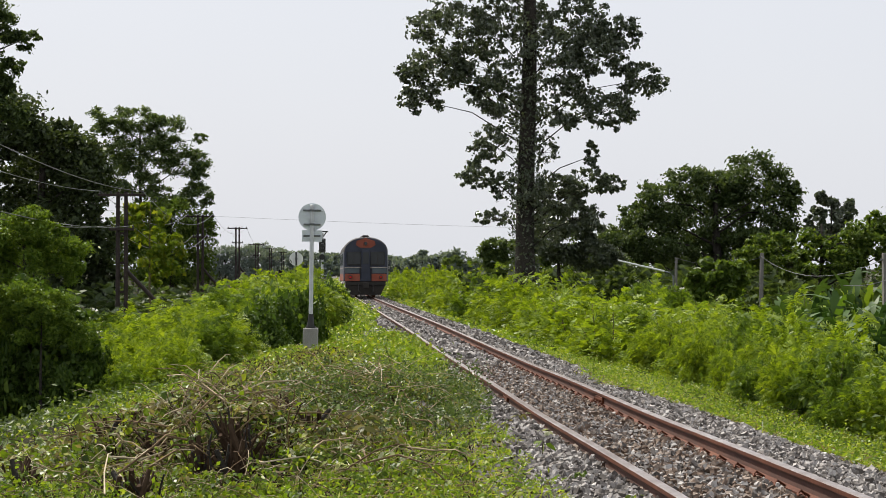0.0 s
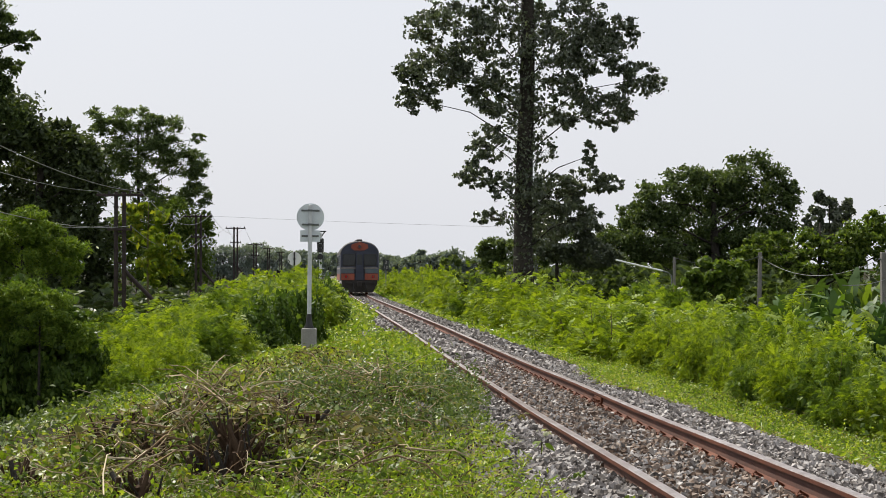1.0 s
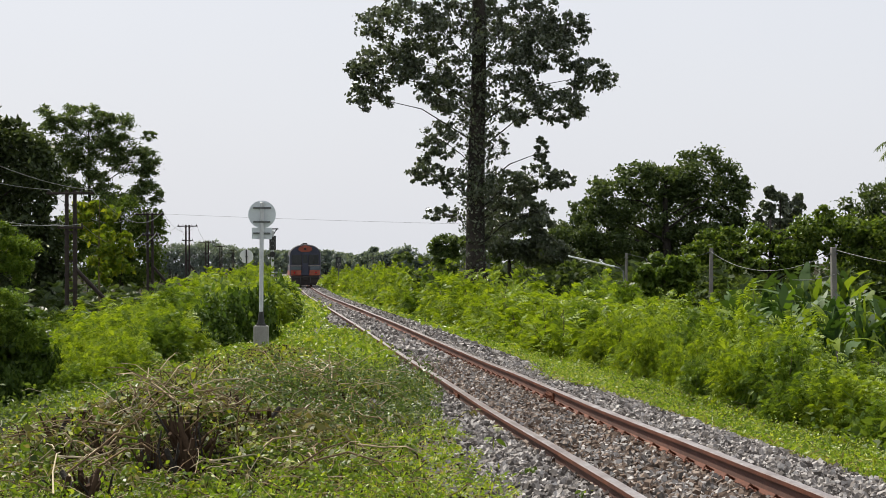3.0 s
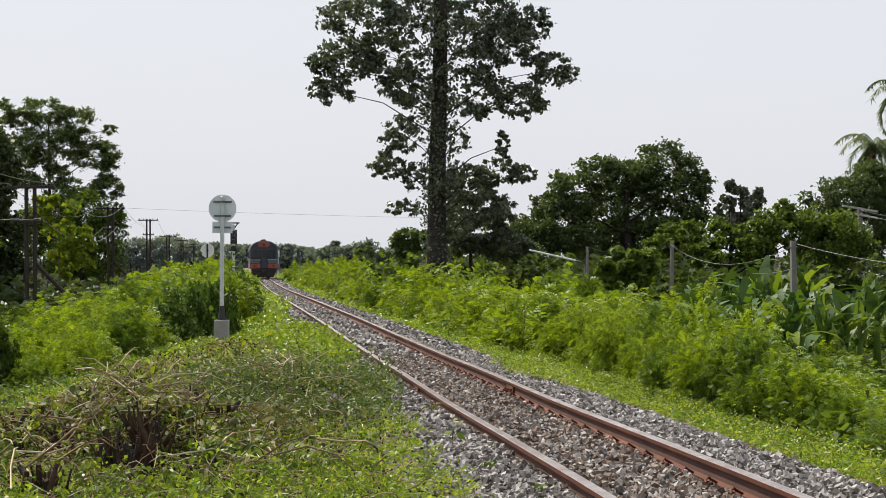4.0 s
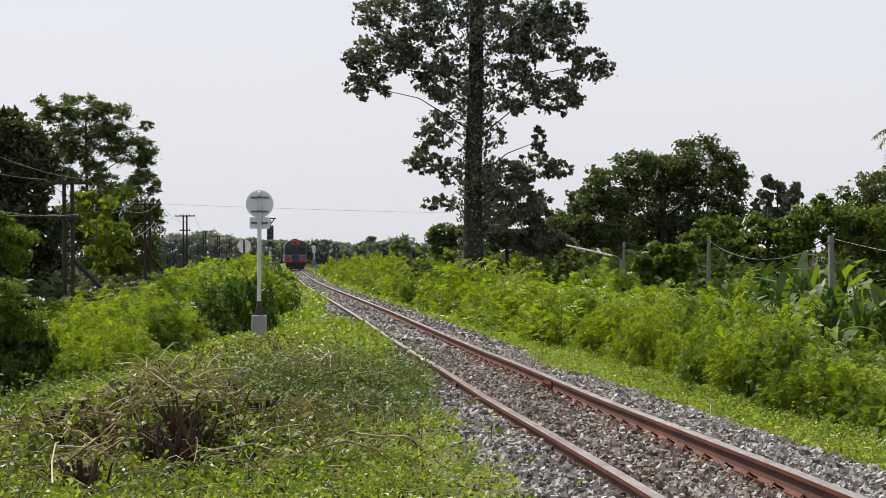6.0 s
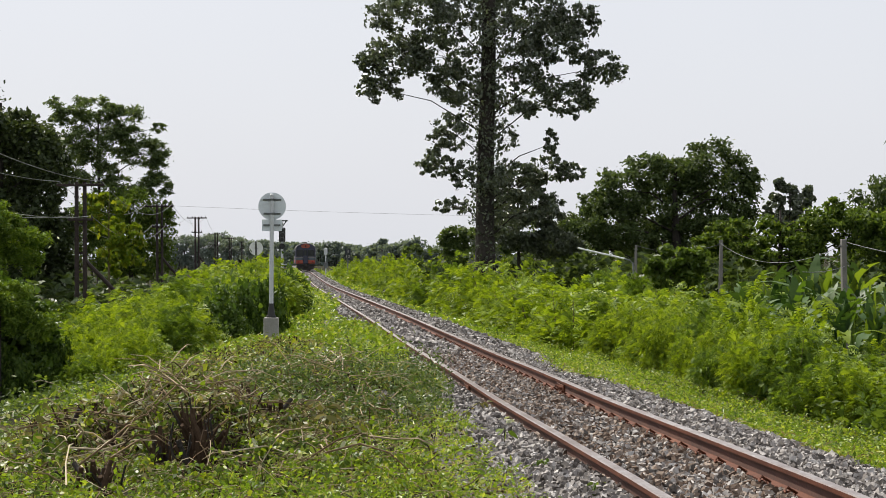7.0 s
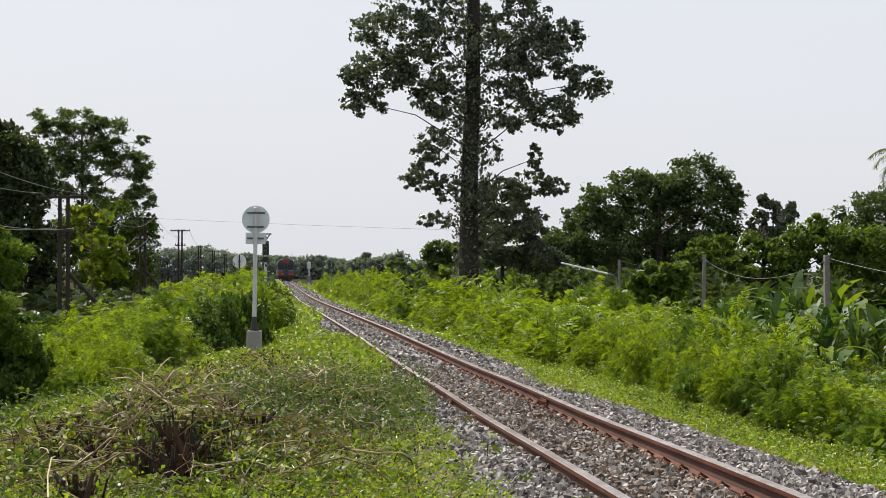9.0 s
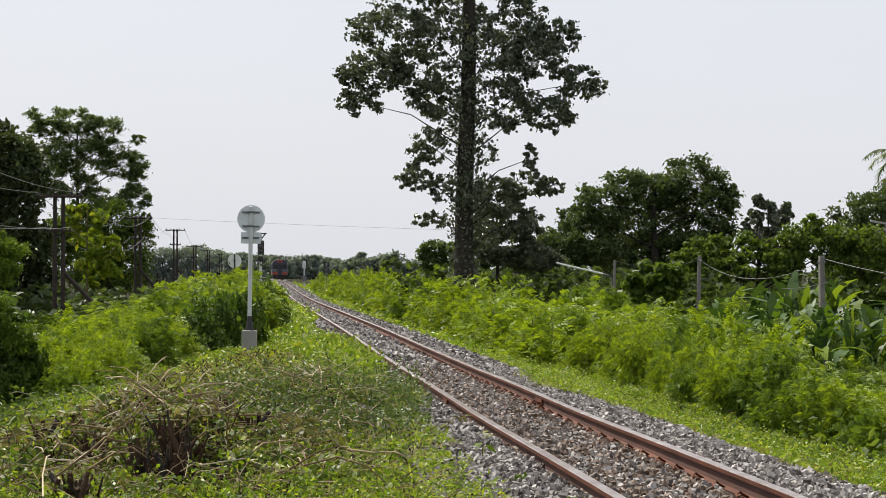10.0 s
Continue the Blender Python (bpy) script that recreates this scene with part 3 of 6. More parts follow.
def big_sign():
    # a track-side board seen from behind: disc over a small plate on a steel pole
    x, y = -2.68, 39.5
    z = float(ground_z(x, y)) - 0.06
    t = thing("railway_sign", pose(x, y, z, 0, 0.6, 0), "round sign seen from behind on a silver pole", "sign")
    H = 2.564 - z
    r = 0.275
    base_top = 0.07 - z
    part("concrete_base", box(bmesh.new(), -0.145, -0.14, 0, 0.145, 0.14, base_top, 0.02), M["concrete"], t, "pale concrete block")
    bm = rod(bmesh.new(), (0, 0, base_top - 0.02), (0, 0, base_top + 0.04), 0.10, 0.095, 20)
    rod(bm, (0, 0, base_top + 0.04), (0, 0, base_top + 0.28), 0.075, 0.045, 20)
    part("black_foot", bm, M["black"], t, "black painted tapered foot")
    part("pole", rod(bmesh.new(), (0, 0, base_top + 0.26), (0, 0, H - 0.04), 0.042, 0.042, 20), M["pole_paint"], t)
    part("pole_cap", rod(bmesh.new(), (0, 0, H - 0.045), (0, 0, H - 0.03), 0.046, 0.03, 20), M["pole_paint"], t)
    disc = part("disc", rod(bmesh.new(), (0, 0.055, H - r), (0, 0.061, H - r), r, r, 64), M["plate"], t, "bare metal disc")
    for dz in (-0.15, 0.13):
        w = math.sqrt(r * r - dz * dz) - 0.06
        part("bracket", box(bmesh.new(), -w, 0.035, H - r + dz - 0.018, w, 0.054, H - r + dz + 0.018, 0.004), M["bracket"], disc, "dull steel strap")
    zc = 1.910 - z
    plate = part("lower_plate", box(bmesh.new(), -0.20, 0.055, zc - 0.115, 0.20, 0.061, zc + 0.115, 0.002), M["plate"], t, "bare metal rectangular plate")
    part("bracket", box(bmesh.new(), -0.17, 0.035, zc - 0.018, 0.17, 0.054, zc + 0.018, 0.004), M["bracket"], plate)
    for dz in (-0.15, 0.13):
        bm = bmesh.new()
        rod(bm, (0, 0, H - r + dz - 0.02), (0, 0, H - r + dz + 0.02), 0.048, seg=20)
        part("clamp", bm, M["bracket"], t)


big_sign()


def small_sign():
    x, y = -5.711, 76.0
    z = float(ground_z(x, y)) - 0.05
    t = thing("marker_sign", pose(x, y, z), "white round marker on a thin black post", "sign")
    zc = 1.593 - z
    part("post", rod(bmesh.new(), (0, -0.03, 0), (0, -0.03, zc + 0.27), 0.03, seg=10), M["black"], t)
    part("disc", rod(bmesh.new(), (0, 0.0, zc), (0, 0.012, zc), 0.265, seg=48), M["white"], t, "white round plate")
    part("clip", box(bmesh.new(), -0.05, -0.03, zc - 0.02, 0.05, 0.0, zc + 0.02), M["bracket"], t)


small_sign()


def light_signal():
    x, y = -5.58, 90.0
    z = float(ground_z(x, y)) - 0.05
    t = thing("railway_signal", pose(x, y, z), "black colour-light signal seen from behind", "signal")
    zt = 2.92 - z
    part("mast", rod(bmesh.new(), (0, 0, 0), (0, 0, zt - 0.1), 0.06, seg=14), M["pole_paint"], t)
    part("backplate", box(bmesh.new(), -0.15, 0.05, zt - 0.98, 0.15, 0.10, zt - 0.34, 0.02), M["black"], t)
    for k in (0.47, 0.68, 0.88):
        part("lamp_housing", rod(bmesh.new(), (0, -0.18, zt - k), (0, 0.05, zt - k), 0.09, 0.11, 18), M["black"], t)
        part("lamp_hood", rod(bmesh.new(), (0, 0.10, zt - k), (0, 0.32, zt - k), 0.11, 0.12, 18, False), M["black"], t)
    bm = box(bmesh.new(), -0.16, -0.15, zt - 0.05, 0.26, 0.25, zt, 0.01)
    part("top_hood", bm, M["black"], t, "flat black hood")
    part("hood_arm", rod(bmesh.new(), (0.20, 0, zt - 0.04), (0.05, 0, zt - 0.25), 0.025, seg=8), M["black"], t)
    part("lower_lamp", rod(bmesh.new(), (0, -0.1, zt - 1.18), (0, 0.15, zt - 1.18), 0.13, seg=20), M["black"], t)
    for k in range(6):
        part("rung", rod(bmesh.new(), (-0.05, -0.16, 0.4 + 0.3 * k), (0.05 + 0.18, -0.16, 0.4 + 0.3 * k), 0.012, seg=6), M["pole_paint"], t)


light_signal()


def telegraph_pole(y, px_off, top, stay=True, lean=0.0):
    x = -0.064 * y + px_off
    z = float(ground_z(x, y)) - 0.2
    t = thing("telegraph_pole", pose(x, y, z, 0, lean, 0), "twin dark iron telegraph pole with cross-arms", "telegraph pole", "telegraph poles along the line")
    h = top - z
    for s in (-0.145, 0.145):
        bm = rod(bmesh.new(), (s, 0, 0), (s, 0, h), 0.085, 0.07, 10)
        for k in range(int(h / 0.5)):
            rod(bm, (s, 0, 0.3 + k * 0.5), (s, 0, 0.36 + k * 0.5), 0.095, seg=10)
        part("post", bm, M["pole_iron"], t)
    for k in range(4):
        zz = h * (0.2 + 0.18 * k)
        part("tie", box(bmesh.new(), -0.2, -0.03, zz, 0.2, 0.03, zz + 0.07), M["pole_iron"], t)
    for zz, w in ((h - 0.12, 0.85), (h - 1.35, 0.45)):
        arm = part("cross_arm", box(bmesh.new(), -w, -0.13, zz - 0.045, w, -0.05, zz + 0.045, 0.01), M["pole_iron"], t)
        for q in (-0.9, -0.45, 0.45, 0.9):
            part("insulator", rod(bmesh.new(), (q * w, -0.09, zz + 0.04), (q * w, -0.09, zz + 0.16), 0.04, 0.025, 10), M["black"], arm)
    if stay:
        part("stay", rod(bmesh.new(), (0.1, 0, h * 0.53), (2.9, 0.5, 0.1), 0.075, seg=8), M["pole_iron"], t, "slanting iron stay")
    return x, y, top


POLES = [telegraph_pole(71, -7.05, 3.978), telegraph_pole(119, -7.1, 4.428), telegraph_pole(169, -6.9, 4.68),
         telegraph_pole(222, -6.9, 3.901), telegraph_pole(286, -6.9, 3.997, False), telegraph_pole(370, -6.7, 4.049, False)]


def wire(name, a, b, sag, r, n=16, mat="wire"):
    a, b = Vector(a), Vector(b)
    path = []
    for i in range(n + 1):
        s = i / n
        path.append((a.lerp(b, s) - Vector((0, 0, sag * 4 * s * (1 - s))), r))
    ob = link(name, tubes(name, [path], M[mat], 5))
    return ob


stops = [(-8.5, 21.0, 4.3)] + POLES
for (xa, ya, za), (xb, yb, zb) in zip(stops[:-1], stops[1:]):
    for dz, w in ((0.02, 0.76), (0.02, -0.76), (-1.22, 0.40), (-1.22, -0.40)):
        o = wire("telegraph_wire", (xa + w, ya - 0.09, za + dz), (xb + w, yb - 0.09, zb + dz), 0.9 if ya > 30 else 0.5, 0.011)
        tagged(o, "sagging grey wire strung between telegraph poles", "wire", "telegraph wires")

# long wire far across the line
o = wire("overhead_wire", (-65.04, 210.0, 9.17), (42.96, 210.0, 4.97), 1.0, 0.011, 30)
tagged(o, "thin overhead wire crossing high above the line", "wire")


def concrete_post(x, y, top, w, label, lean=0.0):
    z = float(ground_z(x, y)) - 0.3
    t = thing("concrete_post", pose(x, y, z, 0, lean, 12), label, "utility pole", "concrete posts beyond the hedge")
    bm = bmesh.new()
    h = top - z
    vs = [bm.verts.new((sx * w / 2 * k, sy * w / 2 * k, zz)) for zz, k in ((0, 1.0), (h, 0.8)) for sx, sy in ((-1, -1), (1, -1), (1, 1), (-1, 1))]
    for q in ((3, 2, 1, 0), (4, 5, 6, 7), (0, 1, 5, 4), (1, 2, 6, 5), (2, 3, 7, 6), (3, 0, 4, 7)):
        bm.faces.new([vs[i] for i in q])
    bmesh.ops.bevel(bm, geom=bm.edges[:], offset=w * 0.08, segments=1, affect="EDGES")
    part("shaft", bm, M["old_concrete"], t)
    part("wire_hook", rod(bmesh.new(), (-w * 0.75, 0, h - 0.15), (w * 0.75, 0, h - 0.15), 0.02, seg=8), M["bracket"], t)
    return t


concrete_post(10.054, 45.0, 1.621, 0.14, "slim grey concrete post among banana plants", -0.8)
concrete_post(10.522, 66.0, 1.771, 0.13, "short grey concrete post among shrubs", 1.0)
concrete_post(7.694, 66.0, 1.602, 0.09, "thin grey concrete lamp post among bushes", 0.5)
pole = concrete_post(20.549, 80.0, 3.22, 0.20, "taller grey concrete pole with cross-arms and wires")
pole_top = 3.22 - float(ground_z(20.549, 80.0)) + 0.3
for dz, tilt in ((0.06, 9), (0.32, 9)):
    arm = part("cross_arm", box(bmesh.new(), -0.85, -0.16, -0.04, 0.75, -0.08, 0.04, 0.01), M["concrete"], pole, "pale concrete cross-arm")
    arm.matrix_basis = pose(0, 0, pole_top - dz, 0, tilt, 0)
concrete_post(-65.04, 210.1, 9.35, 0.26, "tall grey concrete pole carrying a long overhead wire")
concrete_post(42.96, 210.1, 5.15, 0.26, "tall grey concrete pole carrying a long overhead wire")
for a, b, sag in (((10.522, 66.0, 1.677), (10.054, 45.0, 1.519), 0.55), ((7.656, 66.0, 1.621), (10.522, 66.0, 1.621), 0.25), ((10.054, 45.0, 1.557), (12.297, 40.0, 0.98), 0.1),
                  ((20.549, 80.0, 3.129), (21.56, 110.0, 2.777), 0.5), ((20.549, 80.0, 3.037), (21.874, 110.0, 2.463), 0.5), ((20.549, 80.0, 3.129), (18.446, 60.0, 2.534), 0.2), ((20.549, 80.0, 2.991), (18.446, 60.0, 2.329), 0.2), ((10.054, 45.0, 1.004), (8.069, 40.0, 0.923), 0.05)):
    tagged(wire("power_cable", a, b, sag, 0.0075), "grey sagging cable between concrete posts", "cable", "cables beyond the hedge")

# street lamp arm on its post
lx, ly = 7.618, 65.93
t = thing("street_lamp", pose(lx, ly, 0.885), "white tube street lamp on a thin bent arm", "street lamp")
v, f = tube_arrays([[((0, 0, -0.25), 0.025), ((0, 0, 0.12), 0.025), ((-0.12, 0, 0.22), 0.025), ((-0.35, 0, 0.28), 0.025)]], 8)
link("arm", mesh_from("arm", v, f, [M["bracket"]], True), t)
part("tube", rod(bmesh.new(), (-0.3, 0, 0.27), (-1.85, 0, 0.63), 0.03, 0.028, 12), M["white"], t, "white lamp tube")


def far_board(px_x, y, z0, z1, w):
    x = px_x
    g = float(ground_z(x, y))
    t = thing("line_marker", pose(x, y, g), "small dark marker board with pale figures beside the line", "sign")
    part("post", rod(bmesh.new(), (0, 0, 0), (0, 0, z0 - g + 0.1), 0.05, seg=8), M["bracket"], t)
    part("board", box(bmesh.new(), -w / 2, -0.02, z0 - g, w / 2, 0.02, z1 - g, 0.005), M["sign_dull"], t)
    for txt, zz, s in (("3", 0.62, 0.46), ("10", 0.16, 0.42)):
        cu = bpy.data.curves.new("figure", "FONT")
        cu.body, cu.size, cu.align_x, cu.extrude = txt, (z1 - z0) * s, "CENTER", 0.004
        tmp = new("figure", cu)
        me = bpy.data.meshes.new_from_object(tmp.evaluated_get(bpy.context.evaluated_depsgraph_get()))
        bpy.data.objects.remove(tmp)
        me.materials.clear()
        me.materials.append(M["concrete"])
        o = link("figure", me, t)
        o.matrix_basis = pose(0, -0.026, z0 - g + (z1 - z0) * zz, 90, 0, 0)


far_board(-4.906, 170.0, 0.95, 1.86, 0.48)


def far_signal(x, y, top):
    g = float(ground_z(x, y))
    t = thing("railway_signal", pose(x, y, g), "small pale signal post beside the distant line", "signal")
    part("mast", rod(bmesh.new(), (0, 0, 0), (0, 0, top - g - 0.4), 0.07, seg=10), M["pole_paint"], t)
    part("head", box(bmesh.new(), -0.2, -0.1, top - g - 0.8, 0.2, 0.1, top - g, 0.06), M["pole_paint"], t, "pale signal head")
    part("lower_box", box(bmesh.new(), -0.22, -0.15, top - g - 2.3, 0.22, 0.15, top - g - 1.6, 0.04), M["bracket"], t, "grey relay box")


far_signal(-9.2, 230.0, 2.154)


# ---- plants ----
def tree(name, x, y, clumps, leaf, size, n_leaves, mat, trunk_r, label, top=None, seed=1, bark="bark", spread=0.33, flat=0.2, limb_r=0.35, depth=1.0, droop=0.3, lean=0.0, sub=9, category="tree", vines=False, taper=0.8, clear=0.0, oval=False, shell=0.5):
    """Trunk, limbs to each clump, and leaves gathered in small bunches. clumps: (x, z, rx, rz) in world metres."""
    rng = np.random.default_rng(seed)
    g = float(ground_z(x, y)) - 0.1
    t = thing(name, pose(x, y, g), label, category)
    zs = [c[1] for c in clumps]
    top = (max(zs) if top is None else top) - g
    paths, limbs = [], []
    trunk = []
    for i in range(11):
        s = i / 10
        trunk.append(((lean * s * top + 0.18 * trunk_r * math.sin(s * 7 + seed), 0.2 * trunk_r * math.cos(s * 5 + seed), s * top), trunk_r * (1.35 - 0.35 * min(1, s * 6)) * (1 - taper * s)))
    paths.append(trunk)
    pos_all = []
    weights = np.array([c[2] * c[3] for c in clumps]) ** 0.85
    weights = weights / weights.sum()
    for (cx, cz, rx, rz), w in zip(clumps, weights):
        c = np.array([cx - x, rng.normal() * 0.35 * depth * rx, cz - g])
        h0 = max(0.15 * top, min(top * 0.96, c[2] - 0.25 * abs(c[0]) - 0.05 * top))
        s0 = h0 / top
        start = Vector((lean * s0 * top, 0, h0))
        end = Vector(c)
        mid = start.lerp(end, 0.5) + Vector((0, 0, 0.10 * (end - start).length)) + Vector(rng.normal(size=3) * 0.08 * rx)
        r0 = trunk_r * limb_r * (1 - 0.6 * s0)
        limbs.append([[(start, r0), (start.lerp(mid, 0.5), r0 * 0.8), (mid, r0 * 0.6), (mid.lerp(end, 0.6), r0 * 0.4), (end, r0 * 0.18)]])
        k = max(3, int(sub * (0.6 + rx * rz * 0.5)))
        d = unit(rng.normal(size=(k, 3)))
        bc = c + d * (rng.uniform(0.35, 1.0, k) ** 0.6)[:, None] * np.array([rx, rx * depth, rz])
        for q in bc[: min(k, 14)]:
            e = Vector(q)
            limbs[-1].append([(end.lerp(mid, 0.25), r0 * 0.2), (end.lerp(e, 0.5) + Vector((0, 0, 0.05 * rx)), r0 * 0.13), (e, r0 * 0.05)])
        m = int(n_leaves * w / k) + 1
        p = np.repeat(bc, m, 0)
        br = spread * min(rx, rz) * rng.uniform(0.5, 1.4, k)
        dome = unit(rng.normal(size=p.shape) + np.array([0, 0, 0.45])) * (rng.uniform(shell, 1.08, (len(p), 1)) * np.where(rng.uniform(size=(len(p), 1)) < 0.45, rng.uniform(1.0, 1.5, (len(p), 1)), 1.0)) * np.array([1.15, 1.15, 0.72])
        p = p + dome * np.repeat(br, m)[:, None]
        pos_all.append(p)
    pos = np.concatenate(pos_all)
    if clear:
        ax = np.hypot(pos[:, 0] - lean * pos[:, 2], pos[:, 1])
        pos = pos[(ax > clear) | (rng.uniform(0, 1, len(pos)) < 0.2)]
    if vines:
        m = 2200
        hz = rng.uniform(0.05, 0.75, m)
        a = rng.uniform(0, 2 * math.pi, m)
        rr = trunk_r * (1.05 - 0.6 * hz) + np.abs(rng.normal(size=m)) * 0.22
        pos = np.concatenate([pos, np.stack([rr * np.cos(a) + lean * hz * top, rr * np.sin(a), hz * top], 1)])
    link("trunk", tubes("trunk", paths[:1], M[bark], 14), t)
    for limb in limbs:
        link("limb", tubes("limb", limb, M[bark], 5), t)
    link("crown", quads("crown", (leaf_ovals if oval else leaf_quads)(rng, pos, leaf, size, droop, flat), M[mat]), t)
    return t


# the great tree beside the line
GT = [(2.59, 10.99, 1.50, 1.07), (0.34, 10.24, 1.61, 0.96), (4.84, 10.56, 1.61, 1.07), (-0.30, 8.84, 1.33, 0.96), (-0.99, 7.66, 0.86, 0.64), (-1.26, 8.63, 0.60, 0.47), (1.41, 8.84, 1.29, 1.07), (3.77, 9.06, 1.50, 1.29), (5.91, 9.27, 1.07, 0.96), (6.56, 10.13, 0.86, 0.75), (7.52, 8.41, 1.07, 0.64), (6.24, 7.13, 0.96, 0.81), (4.63, 7.34, 1.29, 0.96), (2.81, 7.34, 1.29, 0.96), (1.84, 5.95, 0.96, 0.75), (1.20, 4.77, 0.77, 0.56), (3.77, 5.74, 0.64, 0.64)]
GT2 = [(5.59, 5.52, 0.30, 0.64), (5.27, 4.56, 1.07, 0.54), (6.34, 4.45, 0.60, 0.34), (4.31, 4.02, 1.18, 0.75), (1.84, 3.16, 0.90, 0.34), (3.24, 4.34, 0.96, 0.86), (2.49, 12.70, 2.57, 1.29), (5.06, 12.91, 1.93, 1.29), (0.99, 12.27, 1.50, 1.07), (3.56, 15.06, 2.36, 1.71), (2.06, 7.77, 1.18, 0.86), (5.06, 3.16, 0.96, 0.54), (3.77, 2.84, 1.18, 0.96), (2.27, 4.34, 0.75, 0.54)]
tree("great_tree", 3.086, 75.0, GT + GT2, 0.155, 0.112, 68000, "leaf_teak", 0.40, "tall dark broadleaf tree with a straight creeper-covered trunk", None, 3, "bark", 0.25, 0.1, 0.11, 0.9, 0.5, 0.006, 54, "tree", True, 0.5, 1.05, False, 0.1)

# light feathery-topped tree beyond the telegraph poles
AT = [(-22.43, 10.85, 1.11, 0.97), (-20.39, 10.85, 1.67, 1.11), (-18.35, 10.29, 1.34, 1.11), (-17.05, 8.06, 1.49, 1.26), (-19.28, 8.62, 1.86, 1.49), (-21.51, 8.62, 1.67, 1.49), (-16.31, 6.02, 1.11, 0.89), (-22.81, 7.32, 1.11, 1.49), (-17.98, 5.83, 1.86, 1.11), (-16.12, 9.73, 0.45, 0.37), (-20.39, 6.57, 1.67, 1.11), (-16.05, 7.69, 0.59, 0.67)]
tree("airy_tree", -20.02, 130.0, AT, 0.30, 0.09, 27000, "leaf_airy", 0.20, "airy light green tree with slender limbs", None, 5, "bark", 0.30, 0.45, 0.4, 0.8, 0.2, 0.0, 26, shell=0.2)
AT = [(-17.42, 4.25, 1.80, 1.44), (-15.62, 2.81, 1.15, 1.62), (-19.22, 3.89, 1.62, 1.62), (-16.34, 1.01, 1.44, 1.44), (-20.48, 3.17, 1.26, 1.80), (-18.50, 1.37, 1.80, 1.62), (-15.08, 3.89, 0.50, 1.08)]
tree("understory_tree", -17.424, 126.0, AT, 0.24, 0.13, 20000, "leaf_mid", 0.18, "dense green tree below taller crowns", None, 6, "bark", 0.38, 0.3, 0.4, 0.9, 0.3, 0.0, 22, shell=0.3)
AT = [(-12.32, 3.34, 0.80, 0.70), (-11.93, 2.28, 0.94, 0.70), (-12.16, 1.11, 1.03, 0.61), (-12.74, 3.92, 0.52, 0.47), (-11.34, 1.46, 0.70, 0.56)]
tree("young_tree", -12.23, 82.0, AT, 0.28, 0.16, 1700, "leaf_yellow", 0.07, "sunlit green sapling with broad leaves", None, 7, "twig", 0.4, 0.3, 0.4, 0.8, 0.4)

# dark wood on the low side of the line
DK = [(-22.27, 8.35, 2.04, 1.75), (-19.64, 7.48, 1.75, 1.31), (-21.10, 5.44, 2.62, 1.75), (-18.48, 5.44, 1.46, 1.75), (-24.60, 9.23, 2.33, 2.04), (-19.93, 2.81, 2.62, 1.75), (-17.89, 2.52, 1.02, 1.46), (-22.27, 2.81, 2.33, 1.75), (-25.76, 5.44, 2.62, 2.33), (-21.10, 0.48, 3.21, 1.31), (-17.60, 0.48, 0.87, 1.17), (-26.93, 2.52, 2.62, 2.33)]
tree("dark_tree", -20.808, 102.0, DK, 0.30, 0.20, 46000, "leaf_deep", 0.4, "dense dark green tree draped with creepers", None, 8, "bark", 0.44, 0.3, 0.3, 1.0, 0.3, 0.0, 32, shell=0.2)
DK = [(-13.95, 8.71, 1.03, 0.77), (-12.75, 8.19, 0.55, 0.31), (-13.18, 7.42, 0.43, 0.27), (-14.47, 7.33, 1.20, 1.03), (-13.35, 6.82, 0.31, 0.43), (-15.50, 5.96, 1.20, 1.54), (-13.61, 6.22, 0.69, 0.43), (-13.10, 5.88, 0.45, 0.43)]
tree("tall_dark_tree", -14.64, 60.0, DK, 0.13, 0.085, 22000, "leaf_dark", 0.3, "tall dark tree with spreading leafy branches", None, 9, "bark", 0.34, 0.3, 0.3, 0.9, 0.3, 0.0, 34, shell=0.2)
DK = [(-9.79, 2.29, 0.62, 0.44), (-10.48, 2.01, 0.69, 0.62), (-9.38, 1.60, 0.58, 0.49), (-10.07, 1.33, 0.96, 0.55), (-9.04, 1.19, 0.30, 0.34), (-11.44, 1.74, 0.82, 0.82)]
tree("soft_tree", -10.203, 48.0, DK, 0.14, 0.040, 22000, "leaf_fern", 0.12, "rounded soft green tree beside the dark wood", None, 10, "bark", 0.40, 0.35, 0.3, 1.0, 0.3, 0.0, 22)
DK = [(-6.59, 0.52, 0.53, 0.44), (-6.06, 0.52, 0.44, 0.40), (-5.70, -0.01, 0.31, 0.53), (-6.41, -0.19, 0.71, 0.53), (-7.30, 0.17, 0.62, 0.71), (-5.97, -0.63, 0.49, 0.35), (-6.77, -0.81, 0.71, 0.35), (-7.47, -0.90, 0.62, 0.44), (-6.68, 0.96, 0.44, 0.19)]
tree("dark_shrub", -6.501, 31.0, DK, 0.10, 0.075, 20000, "leaf_vine", 0.07, "big shadowy shrub overgrown with glossy creepers", None, 11, "bark", 0.42, 0.2, 0.3, 1.0, 0.4, 0.0, 26, "shrub", oval=True, shell=0.2)

# Feathery top of the dark shrub; its lighter leaf colour stands for sunlight.
DK = [(-6.42, 0.80, 0.43, 0.26), (-5.86, 0.67, 0.39, 0.27), (-5.54, 0.29, 0.24, 0.29), (-6.89, 0.55, 0.43, 0.34), (-6.12, 0.37, 0.43, 0.26)]
